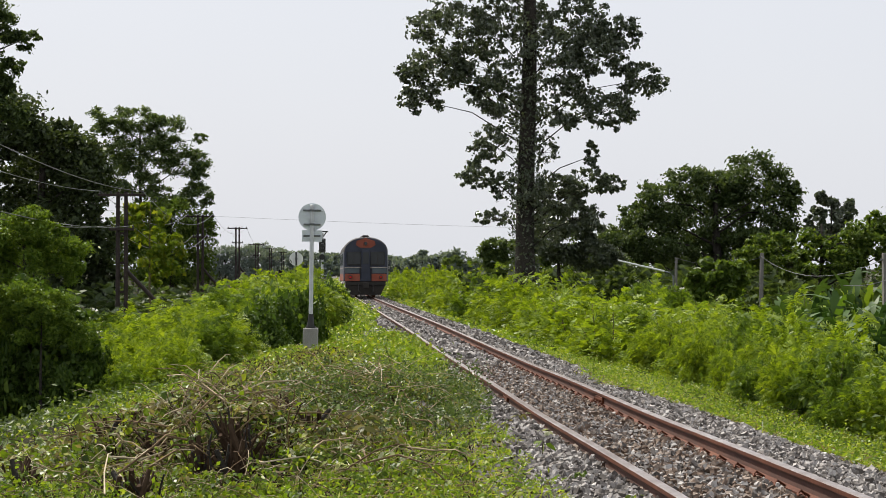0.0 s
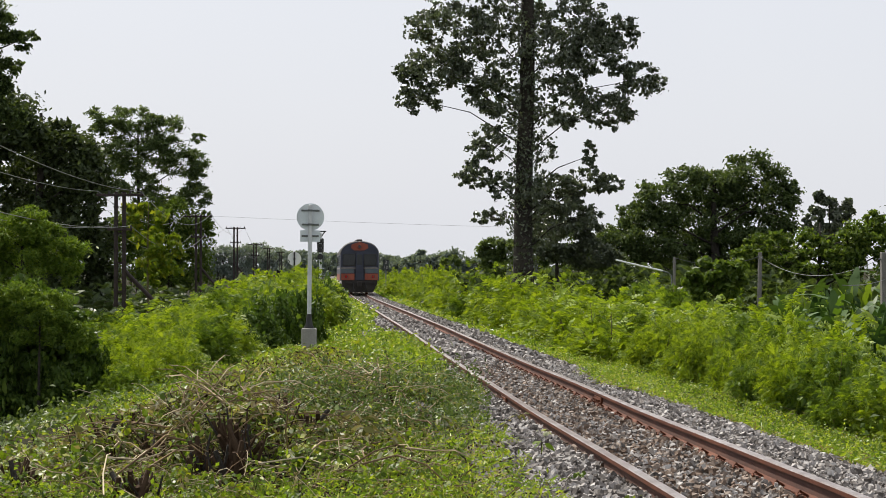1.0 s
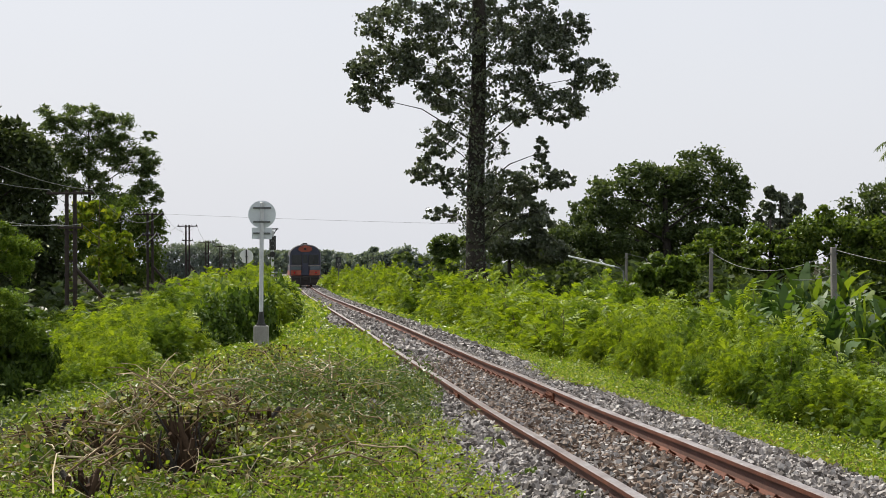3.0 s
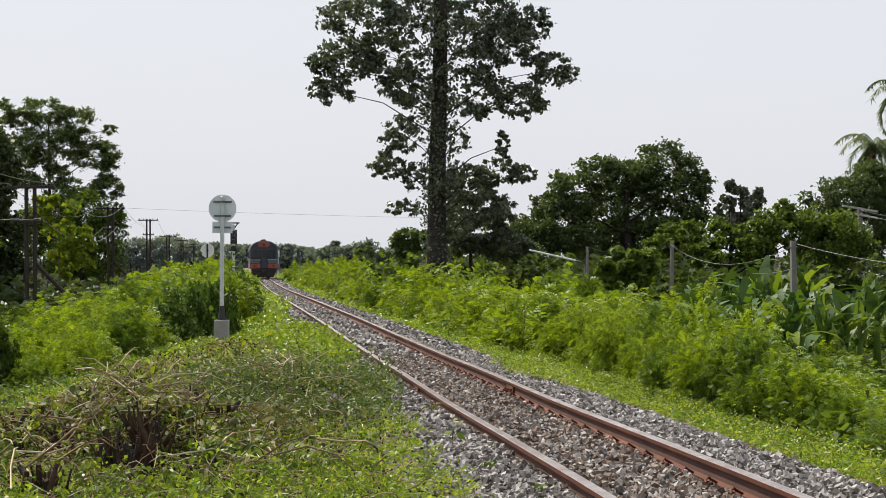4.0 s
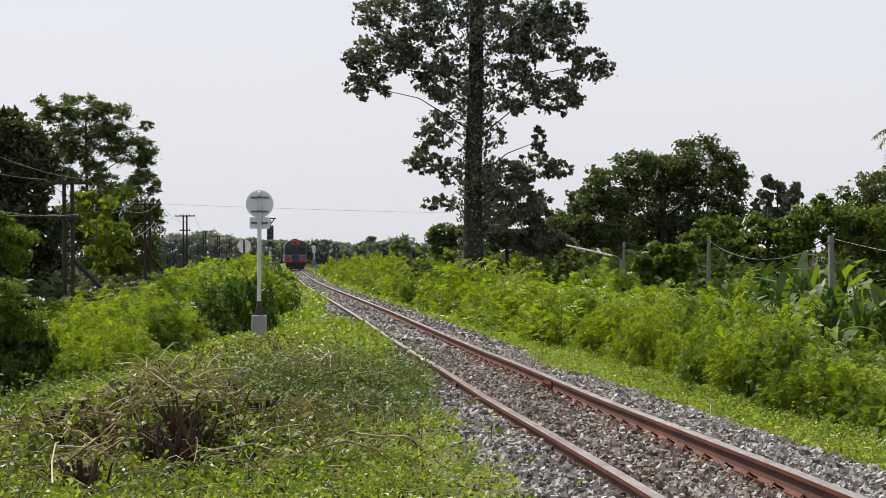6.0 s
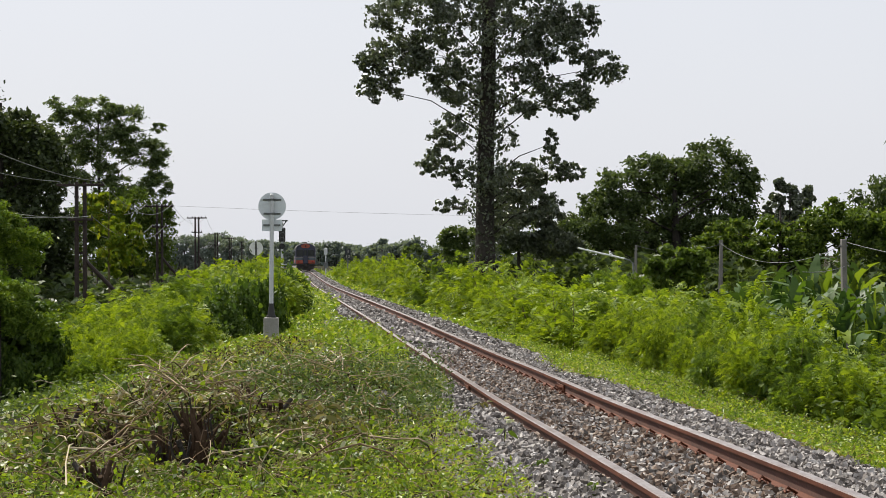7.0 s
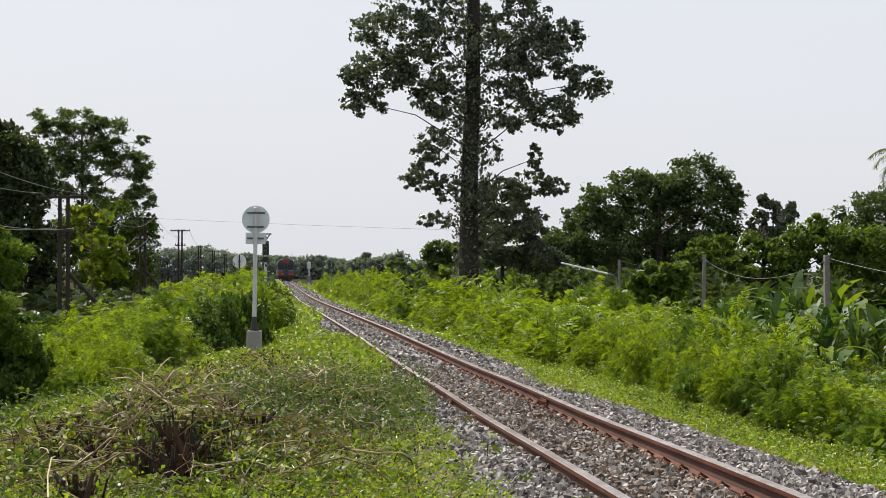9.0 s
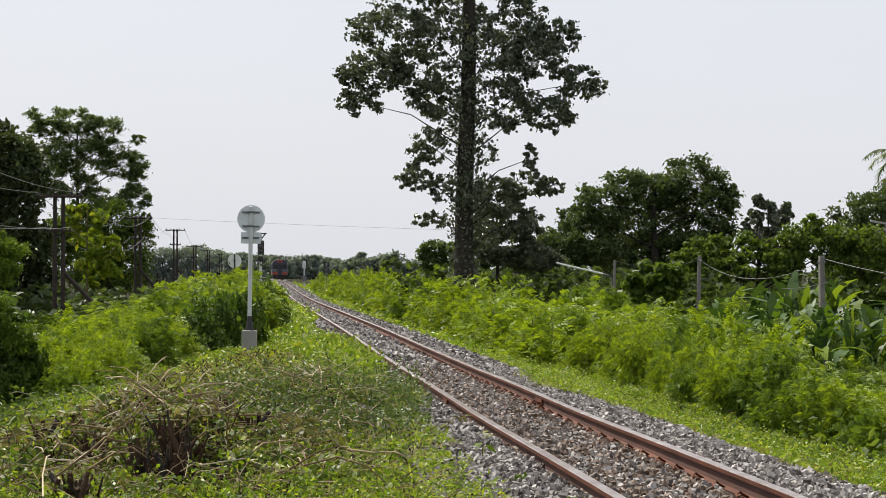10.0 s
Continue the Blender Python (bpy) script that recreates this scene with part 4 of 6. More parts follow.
tree("sunlit_shrub", -6.12, 30.0, DK, 0.09, 0.022, 20000, "leaf_fern", 0.03, "feathery shrub top beside the bank in a lighter, sunlit leaf colour", None, 21, "bark", 0.40, 0.35, 0.3, 0.8, 0.3, 0.0, 26, "shrub", shell=0.2)

# wood on the other side
RT = [(11.75, 5.20, 1.25, 0.90), (14.78, 5.55, 1.70, 1.15), (13.4, 5.0, 1.2, 1.2), (10.55, 4.34, 1.29, 1.16), (16.11, 4.0, 1.16, 1.36), (13.19, 3.53, 2.44, 1.63), (9.93, 2.71, 1.63, 1.36), (14.82, 2.17, 2.17, 1.36), (11.56, 1.90, 2.17, 1.22), (8.58, 2.17, 1.36, 1.09), (16.58, 4.75, 0.54, 0.81), (9.12, 3.66, 0.68, 0.81), (7.22, 1.76, 1.36, 0.81)]
tree("round_tree", 13.056, 95.0, RT, 0.21, 0.115, 41000, "leaf_dark", 0.35, "broad rounded dark green tree", None, 12, "bark", 0.30, 0.3, 0.3, 0.9, 0.3, 0.0, 44, shell=0.3)
RT = [(16.54, 3.90, 0.53, 0.44), (17.15, 3.41, 0.53, 0.49), (15.93, 3.29, 0.49, 0.61), (16.78, 2.56, 0.97, 0.73), (16.17, 4.38, 0.24, 0.19), (17.39, 4.02, 0.22, 0.22)]
tree("thin_tree", 16.611, 85.0, RT, 0.21, 0.16, 2400, "leaf_teak", 0.08, "thin open tree with big dark leaves", None, 13, "bark", 0.26, 0.2, 0.4, 0.8, 0.4, 0.0, 34, oval=True, shell=0.2)
RT = [(11.85, 2.16, 0.93, 0.49), (13.29, 1.96, 1.03, 0.62), (14.73, 2.16, 0.93, 0.72), (15.55, 2.16, 0.82, 0.82), (12.67, 1.34, 1.03, 0.51), (14.32, 1.34, 1.03, 0.62), (16.58, 1.96, 0.93, 0.93), (17.82, 1.75, 1.03, 1.03), (15.65, 2.88, 0.45, 0.41), (11.23, 1.65, 0.62, 0.51)]
tree("mixed_tree", 13.701, 72.0, RT, 0.18, 0.11, 19000, "leaf_mid", 0.15, "low spreading sunlit green tree", None, 14, "bark", 0.38, 0.3, 0.4, 0.9, 0.3, 0.0, 28, shell=0.3)
RT = [(22.53, 3.92, 1.54, 1.03), (21.50, 3.15, 1.29, 1.03), (24.07, 4.44, 1.54, 1.16), (23.55, 2.64, 1.80, 1.29), (21.75, 2.12, 1.54, 1.03), (20.98, 2.64, 0.77, 0.77), (25.35, 3.67, 1.80, 1.80)]
tree("mango_tree", 22.783, 90.0, RT, 0.25, 0.095, 21000, "leaf_dark", 0.25, "dense rounded dark mango tree", None, 15, "bark", 0.36, 0.3, 0.3, 0.9, 0.4, 0.0, 34, shell=0.3)
RT = [(6.53, 1.19, 0.55, 0.30), (6.12, 0.92, 0.34, 0.30), (6.94, 0.92, 0.48, 0.34), (6.60, 0.64, 0.62, 0.34), (7.21, 1.26, 0.19, 0.19)]
tree("broadleaf_shrub", 6.555, 48.0, RT, 0.14, 0.11, 4500, "leaf_mid", 0.05, "bright green shrub with broad leaves", None, 16, "twig", 0.40, 0.2, 0.4, 0.8, 0.4, 0.0, 16, "shrub", oval=True, shell=0.3)
RT = [(2.37, 2.05, 0.94, 0.66), (4.83, 2.28, 0.94, 0.82), (6.00, 1.81, 0.94, 0.82), (3.65, 1.81, 1.05, 0.70), (2.02, 1.70, 0.59, 0.42), (7.17, 1.35, 1.05, 0.56), (0.38, 1.53, 0.59, 0.23)]
CT = (4.07, 2.95, 0.78, 0.69), (4.89, 3.81, 0.64, 0.55), (5.85, 2.90, 0.78, 0.55), (4.59, 2.03, 1.14, 0.78), (6.13, 1.85, 1.05, 0.69), (3.91, 4.09, 0.37, 0.69)
tree("creeper_tree", 4.594, 80.0, CT, 0.17, 0.11, 13000, "leaf_teak", 0.12, "slender dark tree hung with creepers beside a tall trunk", None, 18, "bark", 0.36, 0.3, 0.3, 0.9, 0.4, 0.0, 18)
tree("tree_foot_shrub", 3.984, 84.0, RT, 0.20, 0.085, 11000, "leaf_airy", 0.1, "tangled green undergrowth round the foot of a tree", None, 17, "bark", 0.36, 0.3, 0.3, 0.9, 0.3, 0.0, 18, "shrub")


# ---- feathery bushes ----
def frond_blades(rng, base, direction, n_pairs, length, blade, width):
    """Pinnate fronds: pairs of narrow three-cornered blades along a drooping rib."""
    out = []
    n = len(base)
    side = unit(np.cross(direction, np.tile([0, 0, 1.0], (n, 1)) + rng.normal(size=(n, 3)) * 0.28))
    ln = (length * rng.uniform(0.65, 1.25, n))[:, None]
    for i in range(n_pairs):
        s = (i + 0.6) / n_pairs
        p = base + direction * ln * s - np.array([0, 0, 1]) * ln * 0.42 * s * s
        b = blade * (1 - 0.6 * abs(s - 0.35))
        for sg in (-1, 1):
            tip = p + (side * sg + direction * 0.45 - np.array([0, 0, 0.28])) * b * rng.uniform(0.8, 1.2, n)[:, None]
            wv = direction * width * 0.5
            out.append(np.stack([p + wv, tip, p - wv], 1))
    return np.concatenate(out)


def bush_meshes(seed, shoots, per, pairs, length, blade, width, mat, inner=400):
    """Foliage and stems of a bush about 1 m in radius and 1 m high: leafy shoots that rise from the foot to a lumpy dome."""
    rng = np.random.default_rng(seed)
    lobe = unit(rng.normal(size=(9, 3)) * np.array([1, 1, 0.5]) + np.array([0, 0, 0.35]))
    d = unit(rng.normal(size=(shoots, 3)) * np.array([1, 1, 0.55]) + np.array([0, 0, 0.42]))
    d[:, 2] = np.abs(d[:, 2]) + 0.02
    d = unit(d)
    near = np.max(d @ lobe.T, 1)
    reach = 0.66 + 0.34 * np.clip((near - 0.78) / 0.2, 0, 1) + rng.normal(size=shoots) * 0.05
    tips = d * reach[:, None]
    s = rng.uniform(0.38, 1.0, (shoots, per)) ** 0.7
    root = np.concatenate([tips[:, :2] * 0.25, np.zeros((shoots, 1))], 1)
    base = root[:, None] + (tips - root)[:, None] * s[..., None] + np.array([0, 0, 1]) * (0.16 * s * (1 - s))[..., None]
    base = (base + rng.normal(size=base.shape) * 0.02).reshape(-1, 3)
    flat = unit(rng.normal(size=base.shape) * np.array([1, 1, 0.25]))
    out = unit(flat + np.repeat(d, per, 0) * 0.75 + np.array([0, 0, 0.22]))
    base[:, 2] = np.maximum(base[:, 2], 0.05)
    q = frond_blades(rng, base, out, pairs, length, blade, width)
    ip = tips[rng.integers(0, shoots, inner)] * rng.uniform(0.15, 0.8, (inner, 1)) + rng.normal(size=(inner, 3)) * 0.05
    ip[:, 2] = np.maximum(ip[:, 2], 0.05)
    il = leaf_quads(rng, ip, 0.18, 0.12, 0.1, 0.4)
    q = np.concatenate([q, il[:, :3], il[:, (0, 2, 3)]])
    stems = [[(tuple(root[i] - np.array([0, 0, 0.12])), 0.014), (tuple(root[i] + (tips[i] - root[i]) * 0.5 + np.array([0, 0, 0.04])), 0.009), (tuple(tips[i]), 0.003)] for i in range(12)]
    return quads("foliage", q, M[mat]), tubes("woody_base", stems, M["twig"], 4)


NEAR = [bush_meshes(20 + i, 84, 12, 5, 0.23, 0.080, 0.025, "leaf_bright", 560) for i in range(3)]
FARB = [bush_meshes(30 + i, 56, 9, 4, 0.22, 0.082, 0.034, "leaf_bright", 320) for i in range(3)]
THIN = [bush_meshes(33 + i, 50, 8, 3, 0.24, 0.100, 0.054, "leaf_bright", 200) for i in range(2)]
DARKB = [bush_meshes(38 + i, 50, 8, 3, 0.20, 0.12, 0.075, "leaf_dark", 400) for i in range(2)]
MIDF = bush_meshes(37, 60, 9, 4, 0.20, 0.084, 0.036, "leaf_fern", 320)
MIDB = [bush_meshes(35 + i, 84, 12, 5, 0.21, 0.076, 0.027, "leaf_fern", 560) for i in range(2)]


def vine_meshes(seed):
    rng = np.random.default_rng(seed)
    n = 4600
    d = unit(rng.normal(size=(n, 3)) + np.array([0, 0, 0.4]))
    d[:, 2] = np.abs(d[:, 2])
    r = 0.80 + 0.24 * np.sin(d[:, 0] * 5 + seed) * np.cos(d[:, 1] * 6) + 0.07 * np.sin(d[:, 2] * 13 + d[:, 0] * 9) + rng.normal(size=n) * 0.06
    pos = d * r[:, None]
    inner = rng.normal(size=(500, 3)) * 0.38
    inner[:, 2] = np.abs(inner[:, 2]) + 0.05
    q = np.concatenate([leaf_ovals(rng, pos, 0.088, 0.068, 0.15, 0.5), leaf_ovals(rng, inner, 0.14, 0.11, 0.2, 0.3)])
    stems = [[((0, 0, -0.1), 0.02), (tuple(d[i] * 0.5), 0.012), (tuple(d[i] * 0.85), 0.005)] for i in range(14)]
    return quads("foliage", q, M["leaf_vine"]), tubes("woody_base", stems, M["twig"], 5)


VINE = [vine_meshes(41), vine_meshes(42)]


def bush(kind, x, y, r, h, rot, label, name="bush", group=""):
    fol, st = kind
    t = thing(name, pose(x, y, float(ground_z(x, y)) - 0.05, 0, 0, rot) @ Matrix.Diagonal((r, r, h, 1)), label, "bush", group)
    link("foliage", fol, t)
    link("woody_base", st, t)
    return t


rng = np.random.default_rng(77)
LB = "feathery bright green roadside bush"
# hedge along the far side of the ballast
for k, (x, y, r, top) in enumerate([
        (4.72, 36.5, 0.85, 0.78), (4.98, 32.8, 0.80, 0.78), (4.95, 29.8, 0.72, 0.66), (4.75, 27.0, 0.62, 0.54), (5.15, 26.2, 0.70, 0.60), (5.42, 28.0, 0.85, 0.62),
        (5.85, 30.5, 0.95, 0.55), (5.9, 33.5, 1.0, 0.66), (5.8, 37.0, 1.05, 0.74), (4.35, 40.0, 0.85, 0.76), (4.15, 43.0, 0.85, 0.80), (5.5, 41.0, 1.1, 0.74), (6.9, 39.0, 1.1, 0.45),
        (5.02, 24.6, 0.55, 0.10), (5.45, 24.0, 0.58, 0.14), (5.85, 24.6, 0.6, 0.05), (5.55, 22.2, 0.55, -0.10), (6.0, 21.4, 0.6, -0.12), (6.3, 23.0, 0.7, -0.05), (5.6, 19.4, 0.6, -0.18), (6.2, 18.0, 0.7, -0.1),
        (6.5, 26.5, 0.8, 0.02), (6.8, 30.0, 0.8, 0.0), (7.0, 34.5, 0.8, 0.25), (7.2, 28.5, 0.8, -0.28), (7.6, 31.5, 0.85, -0.2), (8.2, 33.5, 0.85, -0.15), (6.9, 25.0, 0.7, -0.3), (7.9, 29.5, 0.8, -0.3), (4.55, 34.6, 0.55, 0.45), (4.6, 31.2, 0.5, 0.32), (4.5, 28.4, 0.42, 0.12)]):
    g = float(ground_z(x, y))
    # Every third bush takes the darker leaf, standing in for shadowed recesses.
    bush(MIDB[k % 2] if k % 3 == 1 else NEAR[k % 3], x, y, r * 1.05, (top - g + 0.05) * 1.02, float(rng.uniform(0, 360)), LB, group="hedge beside the ballast")
for y in np.concatenate([np.arange(42, 118, 3.8), np.arange(119, 215, 5.5)]):
    for u, h in ((3.9, 0.92), (5.8, 1.0), (8.0, 1.0)):
        yy, uu = y + rng.uniform(-1, 1), u + rng.uniform(-0.4, 0.4)
        if y > 70 and u > 7:
            continue
        hh = h * rng.uniform(0.88, 1.12) * np.interp(yy, [42, 60, 80, 100, 200], [1.55, 2.2, 2.6, 2.75, 2.55])
        # A fifth of the nearer ones are darker too, for shade between bushes.
        bush((THIN[int(rng.integers(2))] if yy > 84 or (u > 5 and yy > 60) else MIDF if rng.uniform() < 0.2 else FARB[int(rng.integers(3))]), track_x(yy) + uu, yy, rng.uniform(1.2, 1.75), hh, float(rng.uniform(0, 360)), LB, group="hedge beside the ballast")
for y, u, r, h in [(53, 10.5, 1.6, 2.3), (58, 12.5, 1.8, 2.6), (62, 9.8, 1.6, 2.6), (60, 7.9, 1.3, 2.2), (66, 13, 1.8, 2.3), (54, 14.5, 1.8, 2.0)]:
    bush(MIDB[int(rng.integers(2))] if y < 50 else MIDF, track_x(y) + u, y, r, h, float(rng.uniform(0, 360)), "mid green leafy bush on the lower ground", group="bushes on lower ground")
for k, (x, y, r, h) in enumerate([(7.097, 60.0, 1.2, 2.60), (10.358, 57.0, 1.2, 2.52), (5.952, 62.0, 1.4, 2.63)]):
    bush(NEAR[k % 3] if k % 2 else MIDB[0], x, y, r, h, k * 50.0, "leafy green shrub in front of a concrete post", "shrub", "shrubs beyond the hedge")
# shaded undergrowth below the trees
for k, (x, y, r, h) in enumerate([(2.304, 84.0, 2.2, 3.18), (4.425, 88.0, 2.4, 3.26), (6.583, 90.0, 2.5, 3.33), (8.569, 92.0, 2.6, 3.47), (9.73, 86.0, 2.6, 3.26), (12.249, 92.0, 2.8, 3.61), (13.477, 88.0, 2.6, 3.45), (14.89, 86.0, 2.6, 3.44),
                                  (16.224, 84.0, 2.4, 3.43), (17.051, 80.0, 2.4, 3.41), (18.185, 78.0, 2.4, 3.40), (19.745, 78.0, 2.4, 3.52), (20.759, 76.0, 2.4, 3.50), (21.728, 98.0, 3.0, 4.39), (19.488, 98.0, 3.0, 4.18), (23.688, 98.0, 3.0, 4.39), (25.928, 98.0, 3.0, 4.39), (27.593, 96.0, 3.0, 4.36), (9.175, 72.0, 2.0, 2.72), (10.898, 64.0, 1.8, 2.46), (12.274, 60.0, 1.7, 2.49), (13.688, 58.0, 1.7, 2.51), (15.179, 58.0, 1.7, 2.51), (1.6, 104.0, 2.6, 3.6), (4.4, 106.0, 3.0, 4.4), (7.6, 104.0, 3.0, 4.8), (10.6, 106.0, 3.0, 4.6), (14.2, 106.0, 3.2, 4.6), (17.6, 106.0, 3.2, 4.4), (6.4, 82.0, 2.0, 3.3), (8.2, 80.0, 2.0, 3.1)]):
    bush(DARKB[k % 2], x, y, r, h, k * 67.0, "dark shaded undergrowth below trees", "shrub", "undergrowth below the trees")
for k, (x, y, r, h) in enumerate([(-15.128, 122.0, 2.6, 2.81), (-15.808, 112.0, 2.8, 2.87), (-16.61, 104.0, 2.8, 3.07), (-17.115, 96.0, 2.8, 2.95), (-17.323, 88.0, 2.6, 2.73), (-17.234, 80.0, 2.6, 2.56), (-16.951, 72.0, 2.4, 2.43), (-10.354, 60.0, 1.4, 1.89), (-9.106, 48.0, 1.4, 1.91), (-13.301, 88.0, 2.2, 2.20)]):
    bush(DARKB[k % 2], x, y, r, h, k * 71.0, "dark shaded undergrowth below trees", "shrub", "undergrowth below the trees")
# bank on the near side
for k, (x, y, r, top) in enumerate([
        (-4.65, 30.5, 0.50, 0.22), (-4.9, 29.6, 0.42, -0.05), (-4.35, 31.4, 0.50, 0.32), (-4.45, 33.0, 0.62, 0.54), (-5.2, 32.4, 0.60, 0.42), (-4.25, 35.2, 0.65, 0.68), (-5.0, 35.5, 0.75, 0.62),
        (-4.25, 38.4, 0.75, 0.84), (-5.2, 39.0, 0.9, 0.80), (-4.35, 42.4, 0.85, 0.95), (-5.4, 43.0, 1.0, 0.95), (-3.95, 46.0, 0.80, 1.05), (-3.9, 49.0, 0.90, 1.22), (-5.0, 48.0, 1.1, 1.15), (-3.55, 53.5, 0.95, 1.30), (-6.6, 46.0, 1.2, 0.7), (-6.2, 40.0, 1.0, 0.45), (-6.6, 44.0, 1.0, 0.40), (-7.3, 47.5, 1.1, 0.42), (-6.0, 37.0, 0.8, 0.1), (-8.0, 51.0, 1.2, 0.40), (-8.9, 55.0, 1.3, 0.35), (-7.0, 54.0, 1.2, 0.75), (-9.6, 60.0, 1.4, 0.4)]):
    g = float(ground_z(x, y))
    bush(MIDB[k % 2] if k % 4 == 1 else NEAR[k % 3], x, y, r * 1.1, top - g + 0.05, float(rng.uniform(0, 360)), LB, group="bushes on the near bank")
for y in np.concatenate([np.arange(51, 112, 3.8), np.arange(114, 200, 9.0)]):
    for u, h in ((-4.7, float(np.interp(y, [50, 60, 90, 120], [1.7, 1.95, 2.1, 2.2]))), (-6.0, float(np.interp(y, [50, 70, 90], [1.5, 1.85, 2.0]))), (-8.2, float(np.interp(y, [50, 80, 110], [0.5, 1.0, 1.6])))):
        yy = y + rng.uniform(-1, 1)
        if (u > -5 and yy < 56) or (u < -8 and yy > 84):
            continue
        bush((FARB[int(rng.integers(3))] if yy < 76 and u > -8 else THIN[int(rng.integers(2))]), track_x(yy) + u + rng.uniform(-0.3, 0.3), yy, rng.uniform(1.3, 1.7), h * rng.uniform(0.92, 1.1), float(rng.uniform(0, 360)), LB, group="bushes on the near bank")
for y in np.arange(52, 120, 8.0):
    bush(FARB[int(rng.integers(3))], track_x(y) - 11.5 + rng.uniform(-1, 1), y, 2.2, float(np.interp(y, [52, 80, 120], [0.5, 1.0, 1.7])), float(rng.uniform(0, 360)), LB, group="bushes on the near bank")
for x, y, r, top in [(-4.0, 39.4, 0.50, 0.10), (-3.8, 40.6, 0.66, 0.40), (-3.6, 42.0, 0.72, 0.70), (-3.3, 43.6, 0.70, 0.82), (-3.1, 45.2, 0.50, 0.66), (-3.55, 57.0, 0.70, 0.85), (-3.50, 61.0, 0.70, 0.80), (-6.3, 30.6, 0.65, 0.0), (-5.75, 30.2, 0.50, -0.25), (-6.95, 30.4, 0.70, 0.2), (-5.5, 31.2, 0.42, 0.05), (-7.4, 30.8, 0.7, -0.1)]:
    bush(VINE[int(rng.integers(2))], x, y, r, top - float(ground_z(x, y)) + 0.05, float(rng.uniform(0, 360)), "dark green bush smothered in glossy vine leaves", "vine_bush", "vine-covered bushes")

for y, u, r, h in [(68, -3.6, 0.85, 1.95), (73, -3.3, 0.85, 2.05), (78, -3.2, 0.9, 2.15), (83, -3.3, 0.95, 2.2), (89, -3.5, 1.0, 2.1), (96, -3.7, 1.1, 2.1)]:
    bush(FARB[int(rng.integers(3))], track_x(y) + u, y, r * 1.05, h, float(rng.uniform(0, 360)), LB, group="bushes on the near bank")


# ---- banana plants ----
def banana_leaf(length, width, bend, seed, mat):
    """A long blade on its midrib, folded along it, with torn edges."""
    r = np.random.default_rng(seed)
    n = 14
    v, f = [], []
    p, a = Vector((0, 0, 0)), 1.42
    for i in range(n + 1):
        s = i / n
        w = width * (math.sin(math.pi * min(1, 0.04 + s * 0.93)) ** 0.55 if s > 0.12 else 0.12)
        fold = 0.35 + 0.25 * math.sin(seed + 5 * s)
        v += [p + Vector((-w * r.uniform(0.8, 1.05), r.normal() * 0.01, fold * w)), p, p + Vector((w * r.uniform(0.8, 1.05), r.normal() * 0.01, fold * w))]
        a -= bend / n
        p = p + Vector((0, math.cos(a), math.sin(a))) * length / n
    for i in range(n):
        if r.uniform() > 0.22 or i < 3:
            f.append((i * 3, i * 3 + 1, i * 3 + 4, i * 3 + 3))
        if r.uniform() > 0.22 or i < 3:
            f.append((i * 3 + 1, i * 3 + 2, i * 3 + 5, i * 3 + 4))
    return mesh_from("leaf", v, f, [M[mat]], True)


BLEAF = [banana_leaf(L, w, b, k, mat) for mat in ("banana", "banana_shaded") for k, (L, w, b) in enumerate([(1.0, 0.135, 0.2), (1.3, 0.125, 1.4), (1.3, 0.125, 1.9), (1.2, 0.135, 2.6), (0.9, 0.03, 0.1), (1.2, 0.12, 3.1), (1.2, 0.125, 1.6), (1.0, 0.13, 0.6)])]


def banana(x, y, s, seed):
    r = np.random.default_rng(seed)
    t = thing("banana_plant", pose(x, y, float(ground_z(x, y)) - 0.05, 0, 0, float(r.uniform(0, 360))) @ Matrix.Diagonal((s, s, s, 1)), "banana plant with long arching green leaves", "banana plant", "banana plants")
    part("pseudostem", rod(bmesh.new(), (0, 0, 0), (0.03, 0.02, 1.25), 0.09, 0.05, 12), M["banana"], t, smooth=True)
    for k in range(10):
        o = link("leaf", BLEAF[(int(r.integers(16)) if r.uniform() < 0.6 else int(r.integers(8, 16))) if k > 1 else (0, 15)[k]], t)
        o.matrix_basis = pose(0.02, 0.01, 0.75 + 0.05 * k, float(r.uniform(-32, 28)), 0, k * 137.5 + float(r.uniform(-20, 20)))


for k, (x, y, s) in enumerate([(8.523, 44.0) + (0.95,), (8.563, 41.0) + (0.85,), (8.814, 39.0) + (0.95,), (10.384, 44.0) + (1.05,), (9.897, 40.0) + (0.9,), (10.018, 47.0) + (1.15,), (8.997, 48.0) + (1.1,), (11.514, 50.0) + (1.2,), (11.264, 44.0) + (1.1,), (10.64, 40.0) + (1.1,), (8.36, 35.0) + (0.95,), (7.49, 34.0) + (0.85,), (7.665, 38.0) + (0.8,), (9.227, 43.0) + (0.95,), (9.871, 50.0) + (1.2,), (8.2, 37.0, 0.9), (9.1, 36.5, 0.95), (8.0, 40.5, 0.95), (9.6, 37.5, 1.0), (7.9, 46.0, 1.1), (9.4, 46.0, 1.25), (10.6, 46.5, 1.3), (7.5, 42.5, 0.9)]):
    banana(x, y, s, 300 + k)


